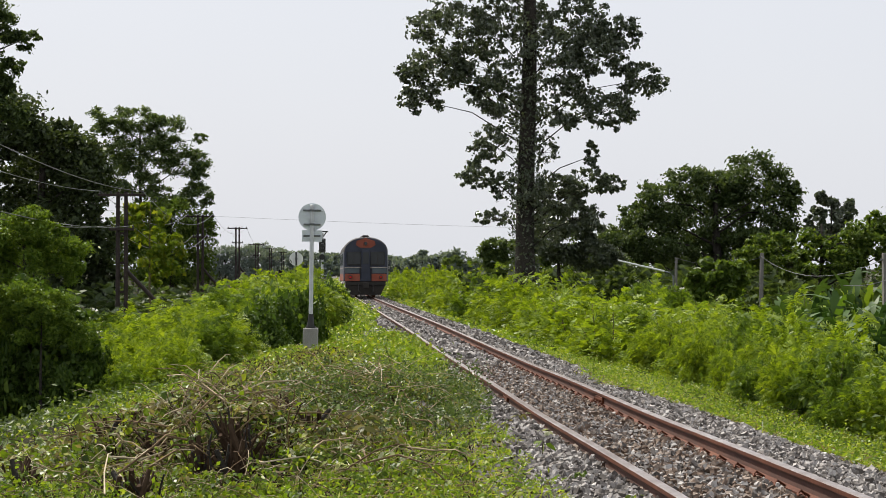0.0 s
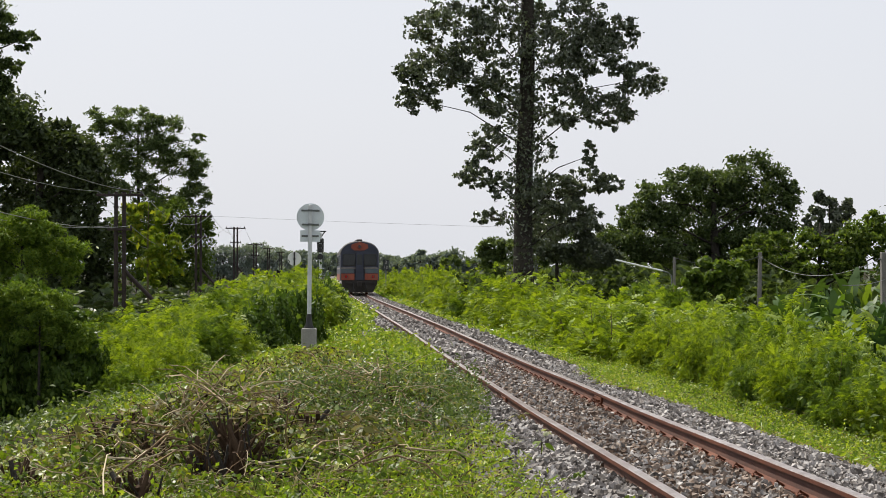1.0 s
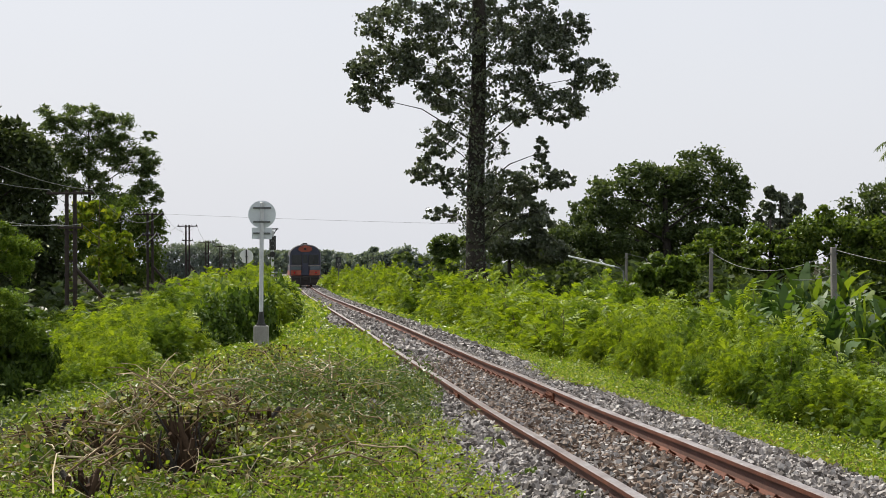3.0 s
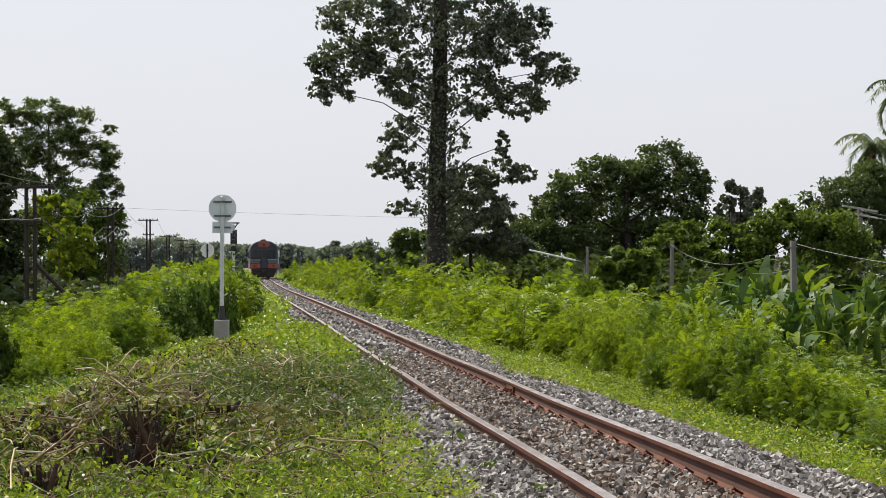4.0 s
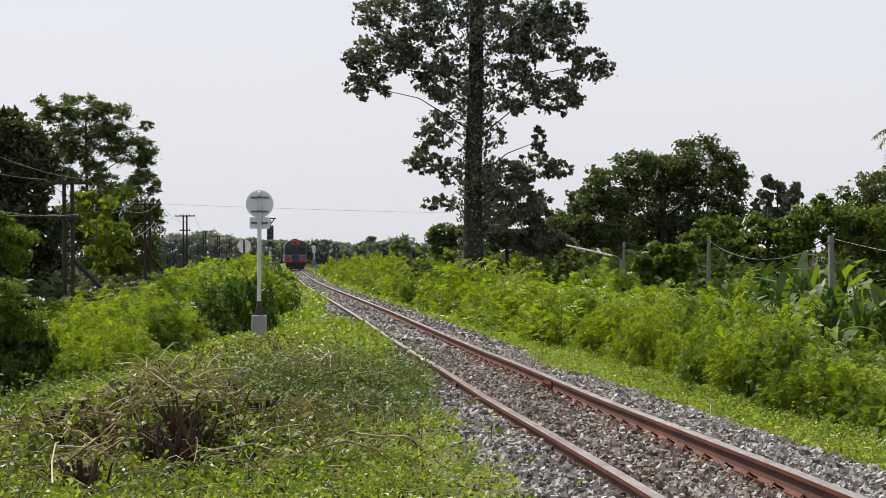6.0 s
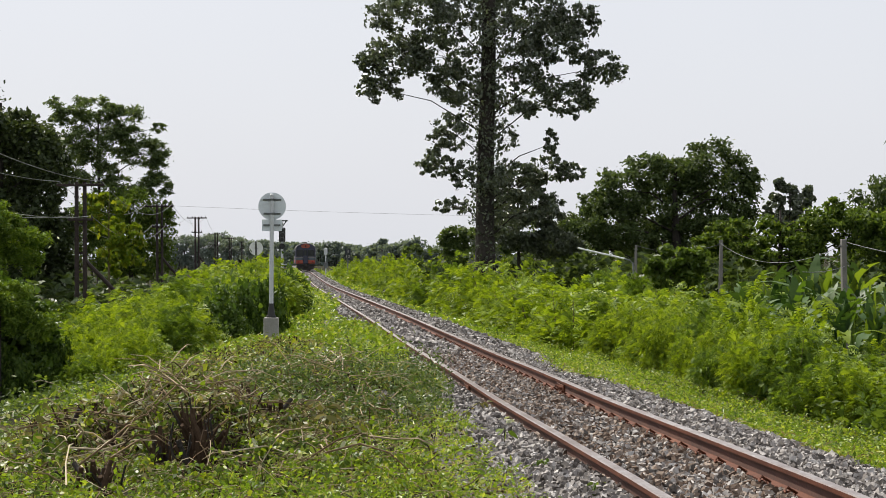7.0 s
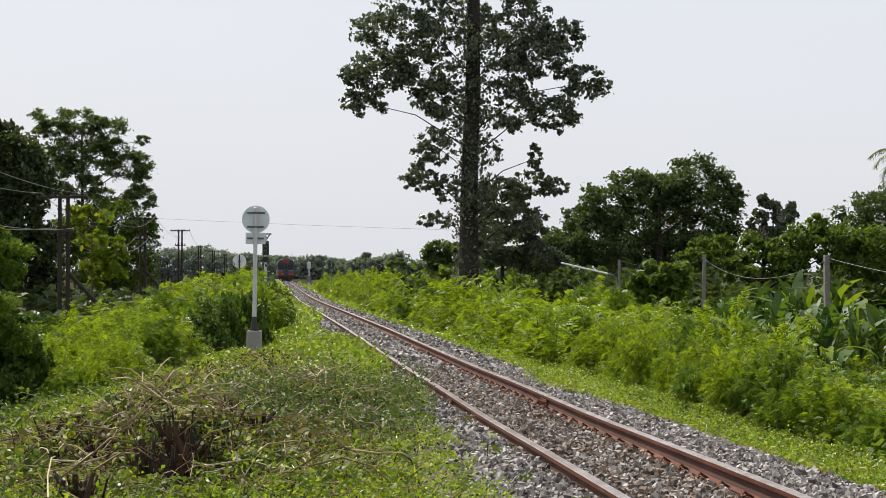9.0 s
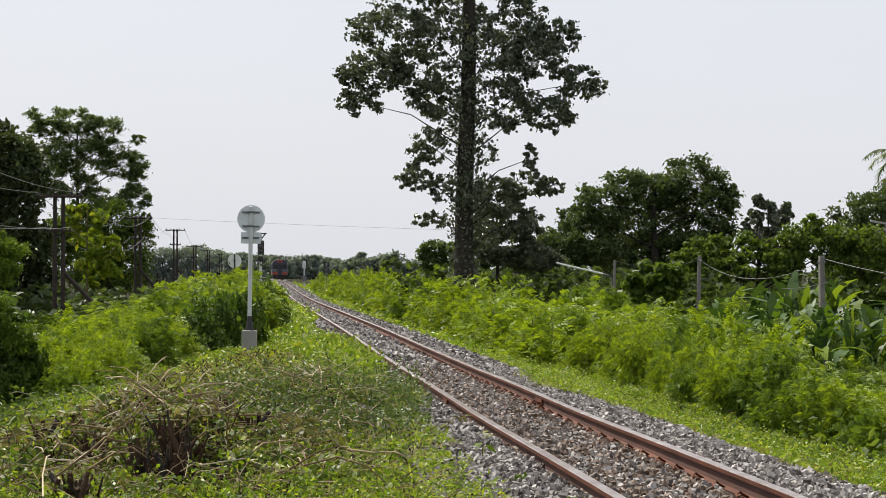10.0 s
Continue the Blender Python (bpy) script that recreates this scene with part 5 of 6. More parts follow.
def palm(x, y, crown_z, seed):
    r = np.random.default_rng(seed)
    g = float(ground_z(x, y)) - 0.1
    h = crown_z - g
    t = thing("coconut_palm", pose(x, y, g), "coconut palm with drooping fronds above the trees", "palm tree")
    link("trunk", tubes("trunk", [[((0.3 * math.sin(i / 4), 0, h * i / 10), 0.17 - 0.006 * i) for i in range(11)]], M["bark"], 12), t)
    for k in range(26):
        a, el = k * 2.4, r.uniform(-1.3, 1.1)
        L = r.uniform(2.0, 2.7)
        q = []
        prev = Vector((0.3 * math.sin(2.5), 0, h))
        hd = Vector((math.cos(a), math.sin(a), 0))
        pts = [prev]
        for i in range(12):
            e = el - i * 0.17
            prev = prev + (hd * math.cos(e) + Vector((0, 0, math.sin(e)))) * L / 12
            pts.append(prev)
        sd = hd.cross(Vector((0, 0, 1)))
        for i in range(1, 13):
            for m in (0, 0.33, 0.66):
                p = pts[i - 1].lerp(pts[i], m)
                for sg in (-1, 1):
                    tip = p + (sd * sg * r.uniform(0.3, 0.7) + hd * r.uniform(0.0, 0.5) + Vector((0, 0, -r.uniform(0.3, 0.8)))) * (0.80 - 0.035 * i) * r.uniform(0.7, 1.1)
                    w = hd * 0.035
                    q.append([p - w, p + w, tip + w * 0.2, tip - w * 0.2])
        link("frond", quads("frond", np.array([[list(c) for c in u] for u in q]), M["grass_dry" if el < -0.75 else "leaf_airy"]), t, "dead brown hanging frond" if el < -0.75 else "")


palm(26.2, 100.0, 6.9, 5)
palm(26.6, 96.0, 9.3, 6)

# ---- far woods and fields ----
def lumps(rows, r):
    """Twig positions on many rounded, overlapping boughs that make a crown line down to the ground."""
    pts, boughs = [], []
    for x, y, z, rx, rz in rows:
        n = int(40 + 22 * rx / max(rz, 0.1))
        for k in range(n):
            g = r.uniform(-1, 1)
            top = z + rz * math.sqrt(1 - g * g * 0.92)
            b = rz * r.uniform(0.16, 0.34)
            a = b * r.uniform(1.2, 2.0)
            cz = -2.4 + (top + 2.4 - b) * (r.uniform(0.02, 1) ** 0.7)
            c = np.array([x + g * rx, y + r.normal() * rx * 0.2 + (cz - z) * 0.5, cz])
            boughs.append((c, a, b))
            m = int(22 + 300 * a * b / (rx * rz))
            d = unit(r.normal(size=(m, 3)) + np.array([0, -0.5, 0.3]))
            pts.append(c + d * np.array([a, a, b]) * r.uniform(0.75, 1.06, (m, 1)))
    return np.concatenate(pts), boughs


def woods(name, rows, leaf, n, seed, label, mat="far_leaf_hazed"):
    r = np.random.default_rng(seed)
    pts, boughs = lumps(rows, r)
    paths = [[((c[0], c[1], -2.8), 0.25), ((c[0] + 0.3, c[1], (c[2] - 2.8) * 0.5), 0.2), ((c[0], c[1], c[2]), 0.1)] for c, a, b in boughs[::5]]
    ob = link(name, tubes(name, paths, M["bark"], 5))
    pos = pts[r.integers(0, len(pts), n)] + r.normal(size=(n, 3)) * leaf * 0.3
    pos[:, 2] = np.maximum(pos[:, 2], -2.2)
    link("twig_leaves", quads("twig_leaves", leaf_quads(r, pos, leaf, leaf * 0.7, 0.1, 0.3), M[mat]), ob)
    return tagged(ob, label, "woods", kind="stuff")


woods("far_woods", [(-47.2, 430.0, 3.63, 2.70, 2.46), (-42.3, 430.0, 4.00, 3.69, 2.46), (-40.7, 440.0, 4.95, 2.77, 1.76), (-36.1, 430.0, 3.39, 3.07, 2.21), (-31.1, 420.0, 2.98, 2.64, 2.16), (-27.5, 430.0, 2.77, 3.07, 1.72), (-55.8, 430.0, 4.00, 6.14, 3.19), (-65.6, 430.0, 4.00, 6.14, 3.44)], 0.52, 28000, 50, "distant woods beyond the fields, leaves paled for haze")
woods("far_tree_row", [(-32.6, 620.0, 3.96, 4.25, 1.77), (-26.3, 640.0, 4.23, 4.39, 1.46), (-22.3, 640.0, 4.41, 4.02, 1.65), (-17.7, 660.0, 3.75, 4.71, 1.51), (-11.7, 640.0, 3.13, 4.57, 1.28), (-36.7, 630.0, 4.00, 2.88, 1.98)], 0.7, 16000, 51, "distant row of trees on the plain, haze in the leaf colour")
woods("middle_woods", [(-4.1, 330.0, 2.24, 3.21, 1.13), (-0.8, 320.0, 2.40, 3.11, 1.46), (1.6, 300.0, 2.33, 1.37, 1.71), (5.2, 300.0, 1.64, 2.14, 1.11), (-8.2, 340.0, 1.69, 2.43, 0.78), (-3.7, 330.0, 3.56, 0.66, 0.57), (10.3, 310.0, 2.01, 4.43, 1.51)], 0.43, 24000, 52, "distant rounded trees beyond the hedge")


# ---- verge plants ----
def verge(name, n, y0, y1, ulo, uhi, length, width, mat, seed, label, up=0.03, flat=0.45, clump=0.5, droop=-0.2, cat="weeds", keep=None):
    r = np.random.default_rng(seed)
    y = y0 + (y1 - y0) * r.uniform(0, 1, n) ** 1.35
    u = r.uniform(0, 1, n)
    x = track_x(y) + ulo(y) + (uhi(y) - ulo(y)) * u
    dens = 0.5 + 0.5 * wave(x, y, clump, seed)
    patchy = np.clip(0.55 + 0.75 * wave(x, y, 0.33, seed * 1.7), 0, 1)
    ok = r.uniform(0, 1, n) < (0.15 + 0.85 * dens) * (0.3 + 0.7 * patchy)
    ok &= hollow(x, y) < 0.4
    if keep is not None:
        ok &= keep(x, y)
    x, y, dens = x[ok], y[ok], dens[ok]
    tuft = np.clip(wave(x, y, 0.16, seed + 3.0) + 0.5 * wave(x, y, 0.07, seed), 0, 1.2)
    z = surf_z(x, y) + pile_z(x, y) + np.abs(r.normal(size=len(x))) * up * 0.6 + r.uniform(0, 1, len(x)) * tuft * up * 2.6
    pos = np.stack([x, y, z], 1)
    ob = link(name, quads(name, leaf_quads(r, pos, length, width, droop, flat), M[mat]))
    return tagged(ob, label, cat, kind="stuff")


def pile_z(x, y):
    """Heaps of cut vegetation on the verge."""
    z = 0
    for cx, cy, sx, sy, h in ((-1.85, 16.9, 0.80, 1.05, 0.52), (-1.55, 15.3, 0.50, 0.55, 0.40), (-2.55, 15.6, 0.35, 0.45, 0.22), (-3.1, 17.2, 0.4, 0.7, 0.08), (-0.9, 21.3, 0.55, 0.9, 0.22), (-1.5, 20.2, 0.45, 0.7, 0.20), (-0.35, 20.6, 0.40, 0.6, 0.16), (-0.4, 22.6, 0.6, 0.9, 0.18), (-1.4, 22.8, 0.5, 0.9, 0.18), (-0.9, 21.5, 1.4, 2.4, 0.16), (-3.2, 14.6, 0.8, 1.2, 0.14), (-2.5, 26.0, 0.8, 4.0, 0.11), (-2.1, 33.0, 0.7, 4.5, 0.12)):
        z = z + h * np.exp(-((x - cx) / sx) ** 2 - ((y - cy) / sy) ** 2)
    return z * (1 - 0.9 * hollow(x, y))


PITS = ((-1.62, 14.45, 0.24, 0.45), (-1.42, 17.3, 0.22, 0.5), (-2.80, 16.2, 0.20, 0.4), (-1.98, 13.1, 0.16, 0.3), (-2.25, 15.5, 0.16, 0.35))


def hollow(x, y):
    """Open pits among the cut stumps."""
    h = 0.0
    for cx, cy, sx, sy in PITS:
        h = np.maximum(h, np.exp(-((x - cx) / sx) ** 4 - ((y - cy) / sy) ** 4))
    return h


def edge_left(y):
    return np.interp(y, [11, 15, 17.5, 19.5, 22, 25, 27, 30, 33, 42, 46, 52, 58, 66, 75, 110],
                     [-1.12, -1.15, -1.0, -1.12, -0.8, -0.85, -0.95, -0.75, -0.58, -0.58, -0.8, -1.15, -1.1, -0.7, -0.62, -0.8]) + 0.06 * np.sin(y * 3.1) + 0.04 * np.sin(y * 7.3)


def edge_right(y):
    return np.interp(y, [11, 15, 18, 20.5, 22.5, 24, 25.5, 29, 30.5, 32, 40, 60, 100],
                     [1.75, 1.6, 1.65, 1.65, 1.5, 1.5, 1.1, 1.15, 1.5, 1.65, 1.8, 1.7, 1.7]) + 0.07 * np.sin(y * 2.3) + 0.05 * np.sin(y * 5.9)


vines = lambda x, y: np.clip(np.exp(-((x + 0.75) / 1.55) ** 4 - ((y - 21.3) / 3.3) ** 4) * 1.3 + 0.35 * wave(x, y, 0.25, 2.0) - 0.15, 0, 1)
dry = lambda x, y: np.clip(1.6 * (wave(x, y, 0.42, 6.0) + 0.6 * wave(x, y, 0.17, 9.0)) + 0.22, 0, 1)
thin = lambda x, y: np.random.default_rng(5).uniform(0, 1, len(x)) > np.clip(np.clip(pile_z(x, y) * 4.5, 0, 0.9) + 0.8 * vines(x, y) + 0.7 * dry(x, y), 0, 0.96)
verge("weeds", 170000, 10.5, 34, bank_edge, edge_left, 0.034, 0.015, "grass", 61, "low sunlit green weeds covering the verge", 0.05, 0.25, 0.5, keep=thin)
verge("tall_weeds", 70000, 10.8, 30, bank_edge, lambda y: edge_left(y) - 0.15, 0.044, 0.022, "grass", 75, "taller leafy weeds in tufts on the verge", 0.13, 0.15, 0.5, -0.1, keep=lambda x, y: (wave(x, y, 0.30, 4.0) + 0.6 * wave(x, y, 0.12, 7.0) > 0.25) & (pile_z(x, y) < 0.25) & (vines(x, y) < 0.35))
verge("weeds", 16000, 30, 75, bank_edge, edge_left, 0.11, 0.05, "grass", 62, "low green weeds along the track", 0.05, keep=lambda x, y: thin(x, y) | (pile_z(x, y) < 0.03))
verge("weeds", 30000, 26, 48, bank_edge, edge_left, 0.085, 0.045, "grass", 76, "low sunlit weeds beside the rail", 0.06, 0.3, keep=lambda x, y: thin(x, y) | (pile_z(x, y) < 0.03))
verge("leafy_weeds", 5000, 29, 46, lambda y: edge_left(y) - 1.9, edge_left, 0.11, 0.06, "leaf_yellow", 77, "bright yellow-green weeds beside the rail", 0.07, 0.3)
verge("weeds", 9000, -2, 10.8, lambda y: bank_edge(y) + 0.5, edge_left, 0.055, 0.03, "grass", 78, "low green weeds on the verge", 0.04)
verge("grass", 42000, 10.5, 45, bank_edge, edge_left, 0.12, 0.010, "grass", 63, "fine green grass blades on the verge", 0.05, 0.1, 0.4, -0.7, "grass")
verge("leaf_litter", 14000, 10.5, 34, bank_edge, lambda y: edge_left(y) - 0.1, 0.055, 0.022, "litter", 79, "brown dead leaves and litter between the weeds", 0.035, 0.4, 0.5, 0.1, "cut plants")
verge("dry_grass", 30000, 10.5, 42, bank_edge, edge_left, 0.10, 0.007, "grass_dry", 64, "dry straw-coloured grass between the weeds", 0.03, 0.5, 0.6, -0.1, "grass")
verge("leafy_weeds", 5200, 10.8, 28, bank_edge, lambda y: edge_left(y) - 0.3, 0.048, 0.036, "leaf_yellow", 65, "broad yellow-green weed leaves on the verge", 0.07, 0.4, 0.7, keep=lambda x, y: vines(x, y) < 0.4)
verge("dry_grass", 48000, 10.5, 30, bank_edge, edge_left, 0.085, 0.007, "grass_dry", 87, "patches of dead straw-coloured grass on the verge", 0.02, 0.6, 0.6, 0.0, "grass", keep=lambda x, y: dry(x, y) > 0.12)
verge("leaf_litter", 20000, 10.5, 30, bank_edge, edge_left, 0.045, 0.016, "litter", 88, "dead brown litter in bare patches of the verge", 0.015, 0.5, 0.5, 0.0, "cut plants", keep=lambda x, y: dry(x, y) > 0.12)
verge("weeds", 46000, 12, 45, edge_right, lambda y: edge_right(y) + 1.9, 0.050, 0.022, "grass", 66, "low bright weeds between ballast and hedge", 0.09, 0.3)
verge("grass", 16000, 12, 60, edge_right, lambda y: edge_right(y) + 1.8, 0.14, 0.011, "grass", 67, "fine grass between ballast and hedge", 0.06, 0.1, 0.4, -0.7, "grass")
verge("dry_grass", 12000, 12, 45, edge_right, lambda y: edge_right(y) + 1.5, 0.12, 0.010, "grass_dry", 68, "dry grass between ballast and hedge", 0.04, 0.4, 0.6, -0.1, "grass")
verge("weeds", 9000, 52, 135, lambda y: edge_left(y) - 2.0, edge_left, 0.17, 0.08, "grass", 83, "green weeds close beside the distant rail", 0.12, 0.3)
verge("weeds", 7000, 105, 300, lambda y: edge_right(y) + 0.0 * y, lambda y: edge_right(y) + 4.5, 0.34, 0.16, "grass", 84, "rough green grass beside the distant track", 0.25, 0.3)
verge("weeds", 5000, 130, 300, lambda y: edge_left(y) - 4.0, edge_left, 0.34, 0.16, "grass", 85, "rough green grass beside the distant track", 0.25, 0.3)
verge("weeds", 9000, 45, 110, edge_right, lambda y: edge_right(y) + 2.2, 0.16, 0.08, "grass", 69, "green weeds along the track", 0.08)
# Dark leaf colour stands in for the tree shade on this slope.
verge("bank_weeds", 26000, 12, 40, lambda y: bank_edge(y) - 5, lambda y: bank_edge(y) - 0.3, 0.075, 0.05, "leaf_dark", 70, "green weeds down the bank, leaf darkened for shade", 0.09)

verge("bank_weeds", 7000, 20, 52, lambda y: bank_edge(y) - 0.9, lambda y: bank_edge(y) + 0.3, 0.075, 0.04, "leaf_mid", 94, "green weeds along the edge of the bank", 0.12, 0.3)

verge("ground_cover", 30000, 16, 62, lambda y: np.full_like(y, 3.6), lambda y: np.full_like(y, 14.0), 0.15, 0.09, "leaf_mid", 96, "rank green growth covering the lower ground", 0.22, 0.3)

# heaps of cut vegetation
verge("leaf_litter", 16000, 13, 24, lambda y: bank_edge(y) - 0.2, lambda y: edge_left(y) - 0.3, 0.07, 0.03, "litter", 74, "brown dead leaf litter on a heap", 0.02, 0.3, 0.5, 0.1, "cut plants", keep=lambda x, y: pile_z(x, y) > 0.14)
verge("cut_leaves", 15000, 13, 27, lambda y: bank_edge(y) - 0.2, lambda y: edge_left(y) - 0.1, 0.07, 0.03, "leaf_wilted", 71, "wilted cut leaves heaped on the verge", 0.11, 0.35, 0.5, 0.1, "cut plants", keep=lambda x, y: pile_z(x, y) > 0.05)
verge("wilted_vines", 60000, 17.0, 26, lambda y: bank_edge(y) + 1, lambda y: edge_left(y) + 0.02, 0.055, 0.021, "leaf_cut_vine", 72, "dark green cut vines spread over the verge", 0.16, 0.3, 0.5, 0.1, "cut plants", keep=lambda x, y: vines(x, y) > 0.3)
verge("leaf_litter", 14000, 23, 42, lambda y: bank_edge(y) - 0.2, lambda y: edge_left(y) - 1.1, 0.07, 0.03, "litter", 92, "brown dead leaves and cut stalks along the bank", 0.06, 0.3, 0.5, 0.1, "cut plants", keep=lambda x, y: pile_z(x, y) > 0.04)
verge("dry_grass", 14000, 23, 42, lambda y: bank_edge(y) - 0.2, lambda y: edge_left(y) - 1.1, 0.14, 0.012, "grass_dry", 93, "straw-coloured cut grass along the bank", 0.07, 0.3, 0.5, -0.2, "grass", keep=lambda x, y: pile_z(x, y) > 0.04)
verge("cut_leaves", 9000, 26, 40, lambda y: bank_edge(y) - 0.2, lambda y: edge_left(y) - 1.0, 0.10, 0.05, "leaf_wilted", 73, "wilted brownish cut leaves along the bank", 0.07, 0.35, 0.5, 0.1, "cut plants", keep=lambda x, y: pile_z(x, y) > 0.04)


verge("heap_leaves", 11000, 12.5, 20, lambda y: bank_edge(y) - 0.3, lambda y: edge_left(y) - 1.2, 0.048, 0.036, "leaf_yellow", 89, "fresh yellow-green creeper leaves over a cut heap", 0.17, 0.4, 0.4, 0.1, "cut plants", keep=lambda x, y: (wave(x, y, 0.22, 3.0) + 0.4 * wave(x, y, 0.1, 5.0) > 0.02) & (pile_z(x, y) > 0.08))
verge("broad_leaves", 620, 12.5, 18, lambda y: bank_edge(y) - 0.3, lambda y: edge_left(y) - 1.6, 0.075, 0.065, "leaf_yellow", 90, "large yellow-green gourd leaves on a cut heap", 0.12, 0.3, 0.4, 0.1, "cut plants", keep=lambda x, y: pile_z(x, y) > 0.08)
verge("pale_leaves", 520, 12.5, 19, lambda y: bank_edge(y) - 0.3, lambda y: edge_left(y) - 1.0, 0.06, 0.04, "leaf_pale", 91, "upturned pale dying leaves on a cut heap", 0.12, 0.3, 0.4, 0.1, "cut plants", keep=lambda x, y: pile_z(x, y) > 0.08)


def stems(name, n, cx, cy, sx, sy, seed, label, rmin=0.003, rmax=0.009, lmin=0.2, lmax=0.9, up=0.25, mat="straw", lift=0.0):
    r = np.random.default_rng(seed)
    paths = []
    for _ in range(n):
        x, y = cx + r.normal() * sx, cy + r.normal() * sy
        if x - float(track_x(y)) > -1.55:
            continue
        z = float(ground_z(x, y)) + float(pile_z(x, y)) + r.uniform(-0.03, 0.07) + lift * r.uniform(0.3, 1.2)
        a, e, L = r.uniform(0, 2 * math.pi), r.normal() * up + 0.1, r.uniform(lmin, lmax)
        d = Vector((math.cos(a) * math.cos(e), math.sin(a) * math.cos(e), math.sin(e)))
        p = Vector((x, y, z))
        rad = r.uniform(rmin, rmax)
        k = Vector(r.normal(size=3)) * 0.12 * L
        paths.append([(p, rad), (p + d * L * 0.4 + k * 0.5, rad * 0.85), (p + d * L * 0.75 + k * 0.3, rad * 0.7), (p + d * L - Vector((0, 0, 0.1 * L)), rad * 0.4)])
    ob = link(name, tubes(name, paths, M[mat], 4))
    return tagged(ob, label, "cut plants", kind="stuff")


def sprigs(name, n, cx, cy, sx, sy, hmin, hmax, per, leaf, width, mat, seed, label, first=0.45, lean=0.5, stem="twig", keep=None, thick=0.004):
    """Stalks that rise and bow over, with drooping leaves along their upper part."""
    r = np.random.default_rng(seed)
    paths, pos, ax = [], [], []
    for _ in range(n):
        x, y = cx + r.normal() * sx, cy + r.normal() * sy
        if hollow(x, y) > 0.4 or (keep is not None and not keep(x, y)):
            continue
        z = float(ground_z(x, y)) + 0.75 * float(pile_z(x, y)) - 0.02
        h, a = r.uniform(hmin, hmax), r.uniform(0, 2 * math.pi)
        out = np.array([math.cos(a), math.sin(a), 0]) * h * lean * r.uniform(0.2, 1.3)
        p0 = np.array([x, y, z])
        curve = lambda s: p0 + out * s * s + np.array([0, 0, h]) * (s - 0.38 * s * s * s)
        rad = thick * r.uniform(0.7, 1.5)
        paths.append([(tuple(curve(s)), rad * (1.1 - 0.75 * s)) for s in (0, 0.35, 0.7, 1.0)])
        for s in r.uniform(first, 1.03, per):
            b = r.uniform(0, 2 * math.pi)
            d = np.array([math.cos(b), math.sin(b), r.uniform(-1.3, 0.15)])
            d = d / np.linalg.norm(d)
            pos.append(curve(s) + d * leaf * 0.75)
            ax.append(d)
    ob = link(name, tubes(name, paths, M[stem], 4))
    link("stalk_leaves", quads("stalk_leaves", leaf_ovals(r, np.array(pos), leaf, width, 0, 0.3, np.array(ax)), M[mat]), ob)
    return tagged(ob, label, "cut plants", kind="stuff")


# leafy tangle over the heap, its crest and the weeds round it
sprigs("wilted_stalks", 760, -1.75, 17.2, 0.72, 1.3, 0.14, 0.38, 13, 0.052, 0.024, "leaf_wilted", 501, "wilted drooping stalks over a heap of cut shrubs", 0.35, 0.6, "litter")
sprigs("green_stalks", 760, -2.0, 15.8, 0.9, 1.7, 0.10, 0.30, 11, 0.046, 0.024, "leaf_mid", 502, "green leafy stalks growing through a cut heap", 0.4, 0.6)
sprigs("young_stalks", 260, -2.1, 15.2, 0.95, 1.7, 0.10, 0.34, 8, 0.046, 0.036, "leaf_yellow", 503, "bright yellow-green creeper shoots on a cut heap", 0.4, 0.6)
sprigs("pale_stalks", 140, -2.1, 16.0, 0.9, 1.3, 0.14, 0.38, 6, 0.055, 0.028, "leaf_pale", 504, "pale upturned leaves on bowed cut stalks", 0.6, 0.8, "straw")
sprigs("hanging_leaves", 130, -1.9, 16.6, 0.85, 1.2, 0.20, 0.44, 4, 0.095, 0.052, "leaf_mid", 505, "large limp leaves hanging from cut stalks", 0.7, 0.5, "litter", None, 0.006)
sprigs("hanging_leaves", 60, -1.7, 17.2, 0.9, 1.2, 0.25, 0.46, 4, 0.100, 0.050, "leaf_wilted", 514, "large grey-green leaves wilting on cut stalks", 0.7, 0.5, "litter", None, 0.006)
sprigs("vine_stalks", 700, -0.75, 21.2, 0.85, 1.7, 0.10, 0.30, 12, 0.048, 0.017, "leaf_cut_vine", 506, "limp dark vine shoots heaped on the verge", 0.25, 0.9, "twig", lambda x, y: x - track_x(y) < -1.15)
sprigs("weed_stalks", 620, -0.9, 14.2, 1.2, 1.8, 0.06, 0.17, 11, 0.034, 0.018, "grass", 507, "small leafy weeds standing on the verge", 0.25, 0.6, "twig", lambda x, y: x - track_x(y) < -1.25 and y > 10.8)
sprigs("weed_stalks", 200, -0.5, 13.5, 1.2, 1.5, 0.05, 0.15, 8, 0.036, 0.026, "leaf_yellow", 508, "bright young weeds standing on the verge", 0.25, 0.6, "twig", lambda x, y: x - track_x(y) < -1.25 and y > 10.8)
sprigs("weed_stalks", 420, -0.9, 29.0, 0.7, 4.5, 0.10, 0.24, 10, 0.060, 0.028, "leaf_yellow", 509, "bright leafy weeds beside the rail", 0.25, 0.6, "twig", lambda x, y: x - track_x(y) < -1.0 and y > 24)
sprigs("bank_stalks", 420, -2.6, 27.0, 0.6, 4.6, 0.08, 0.22, 10, 0.065, 0.026, "leaf_wilted", 510, "wilted brownish stalks along the edge of the bank", 0.35, 0.6, "litter")
sprigs("bank_stalks", 420, -3.5, 25.0, 0.9, 3.8, 0.06, 0.18, 11, 0.060, 0.030, "leaf_mid", 511, "green leafy plants along the edge of the bank", 0.3, 0.6)
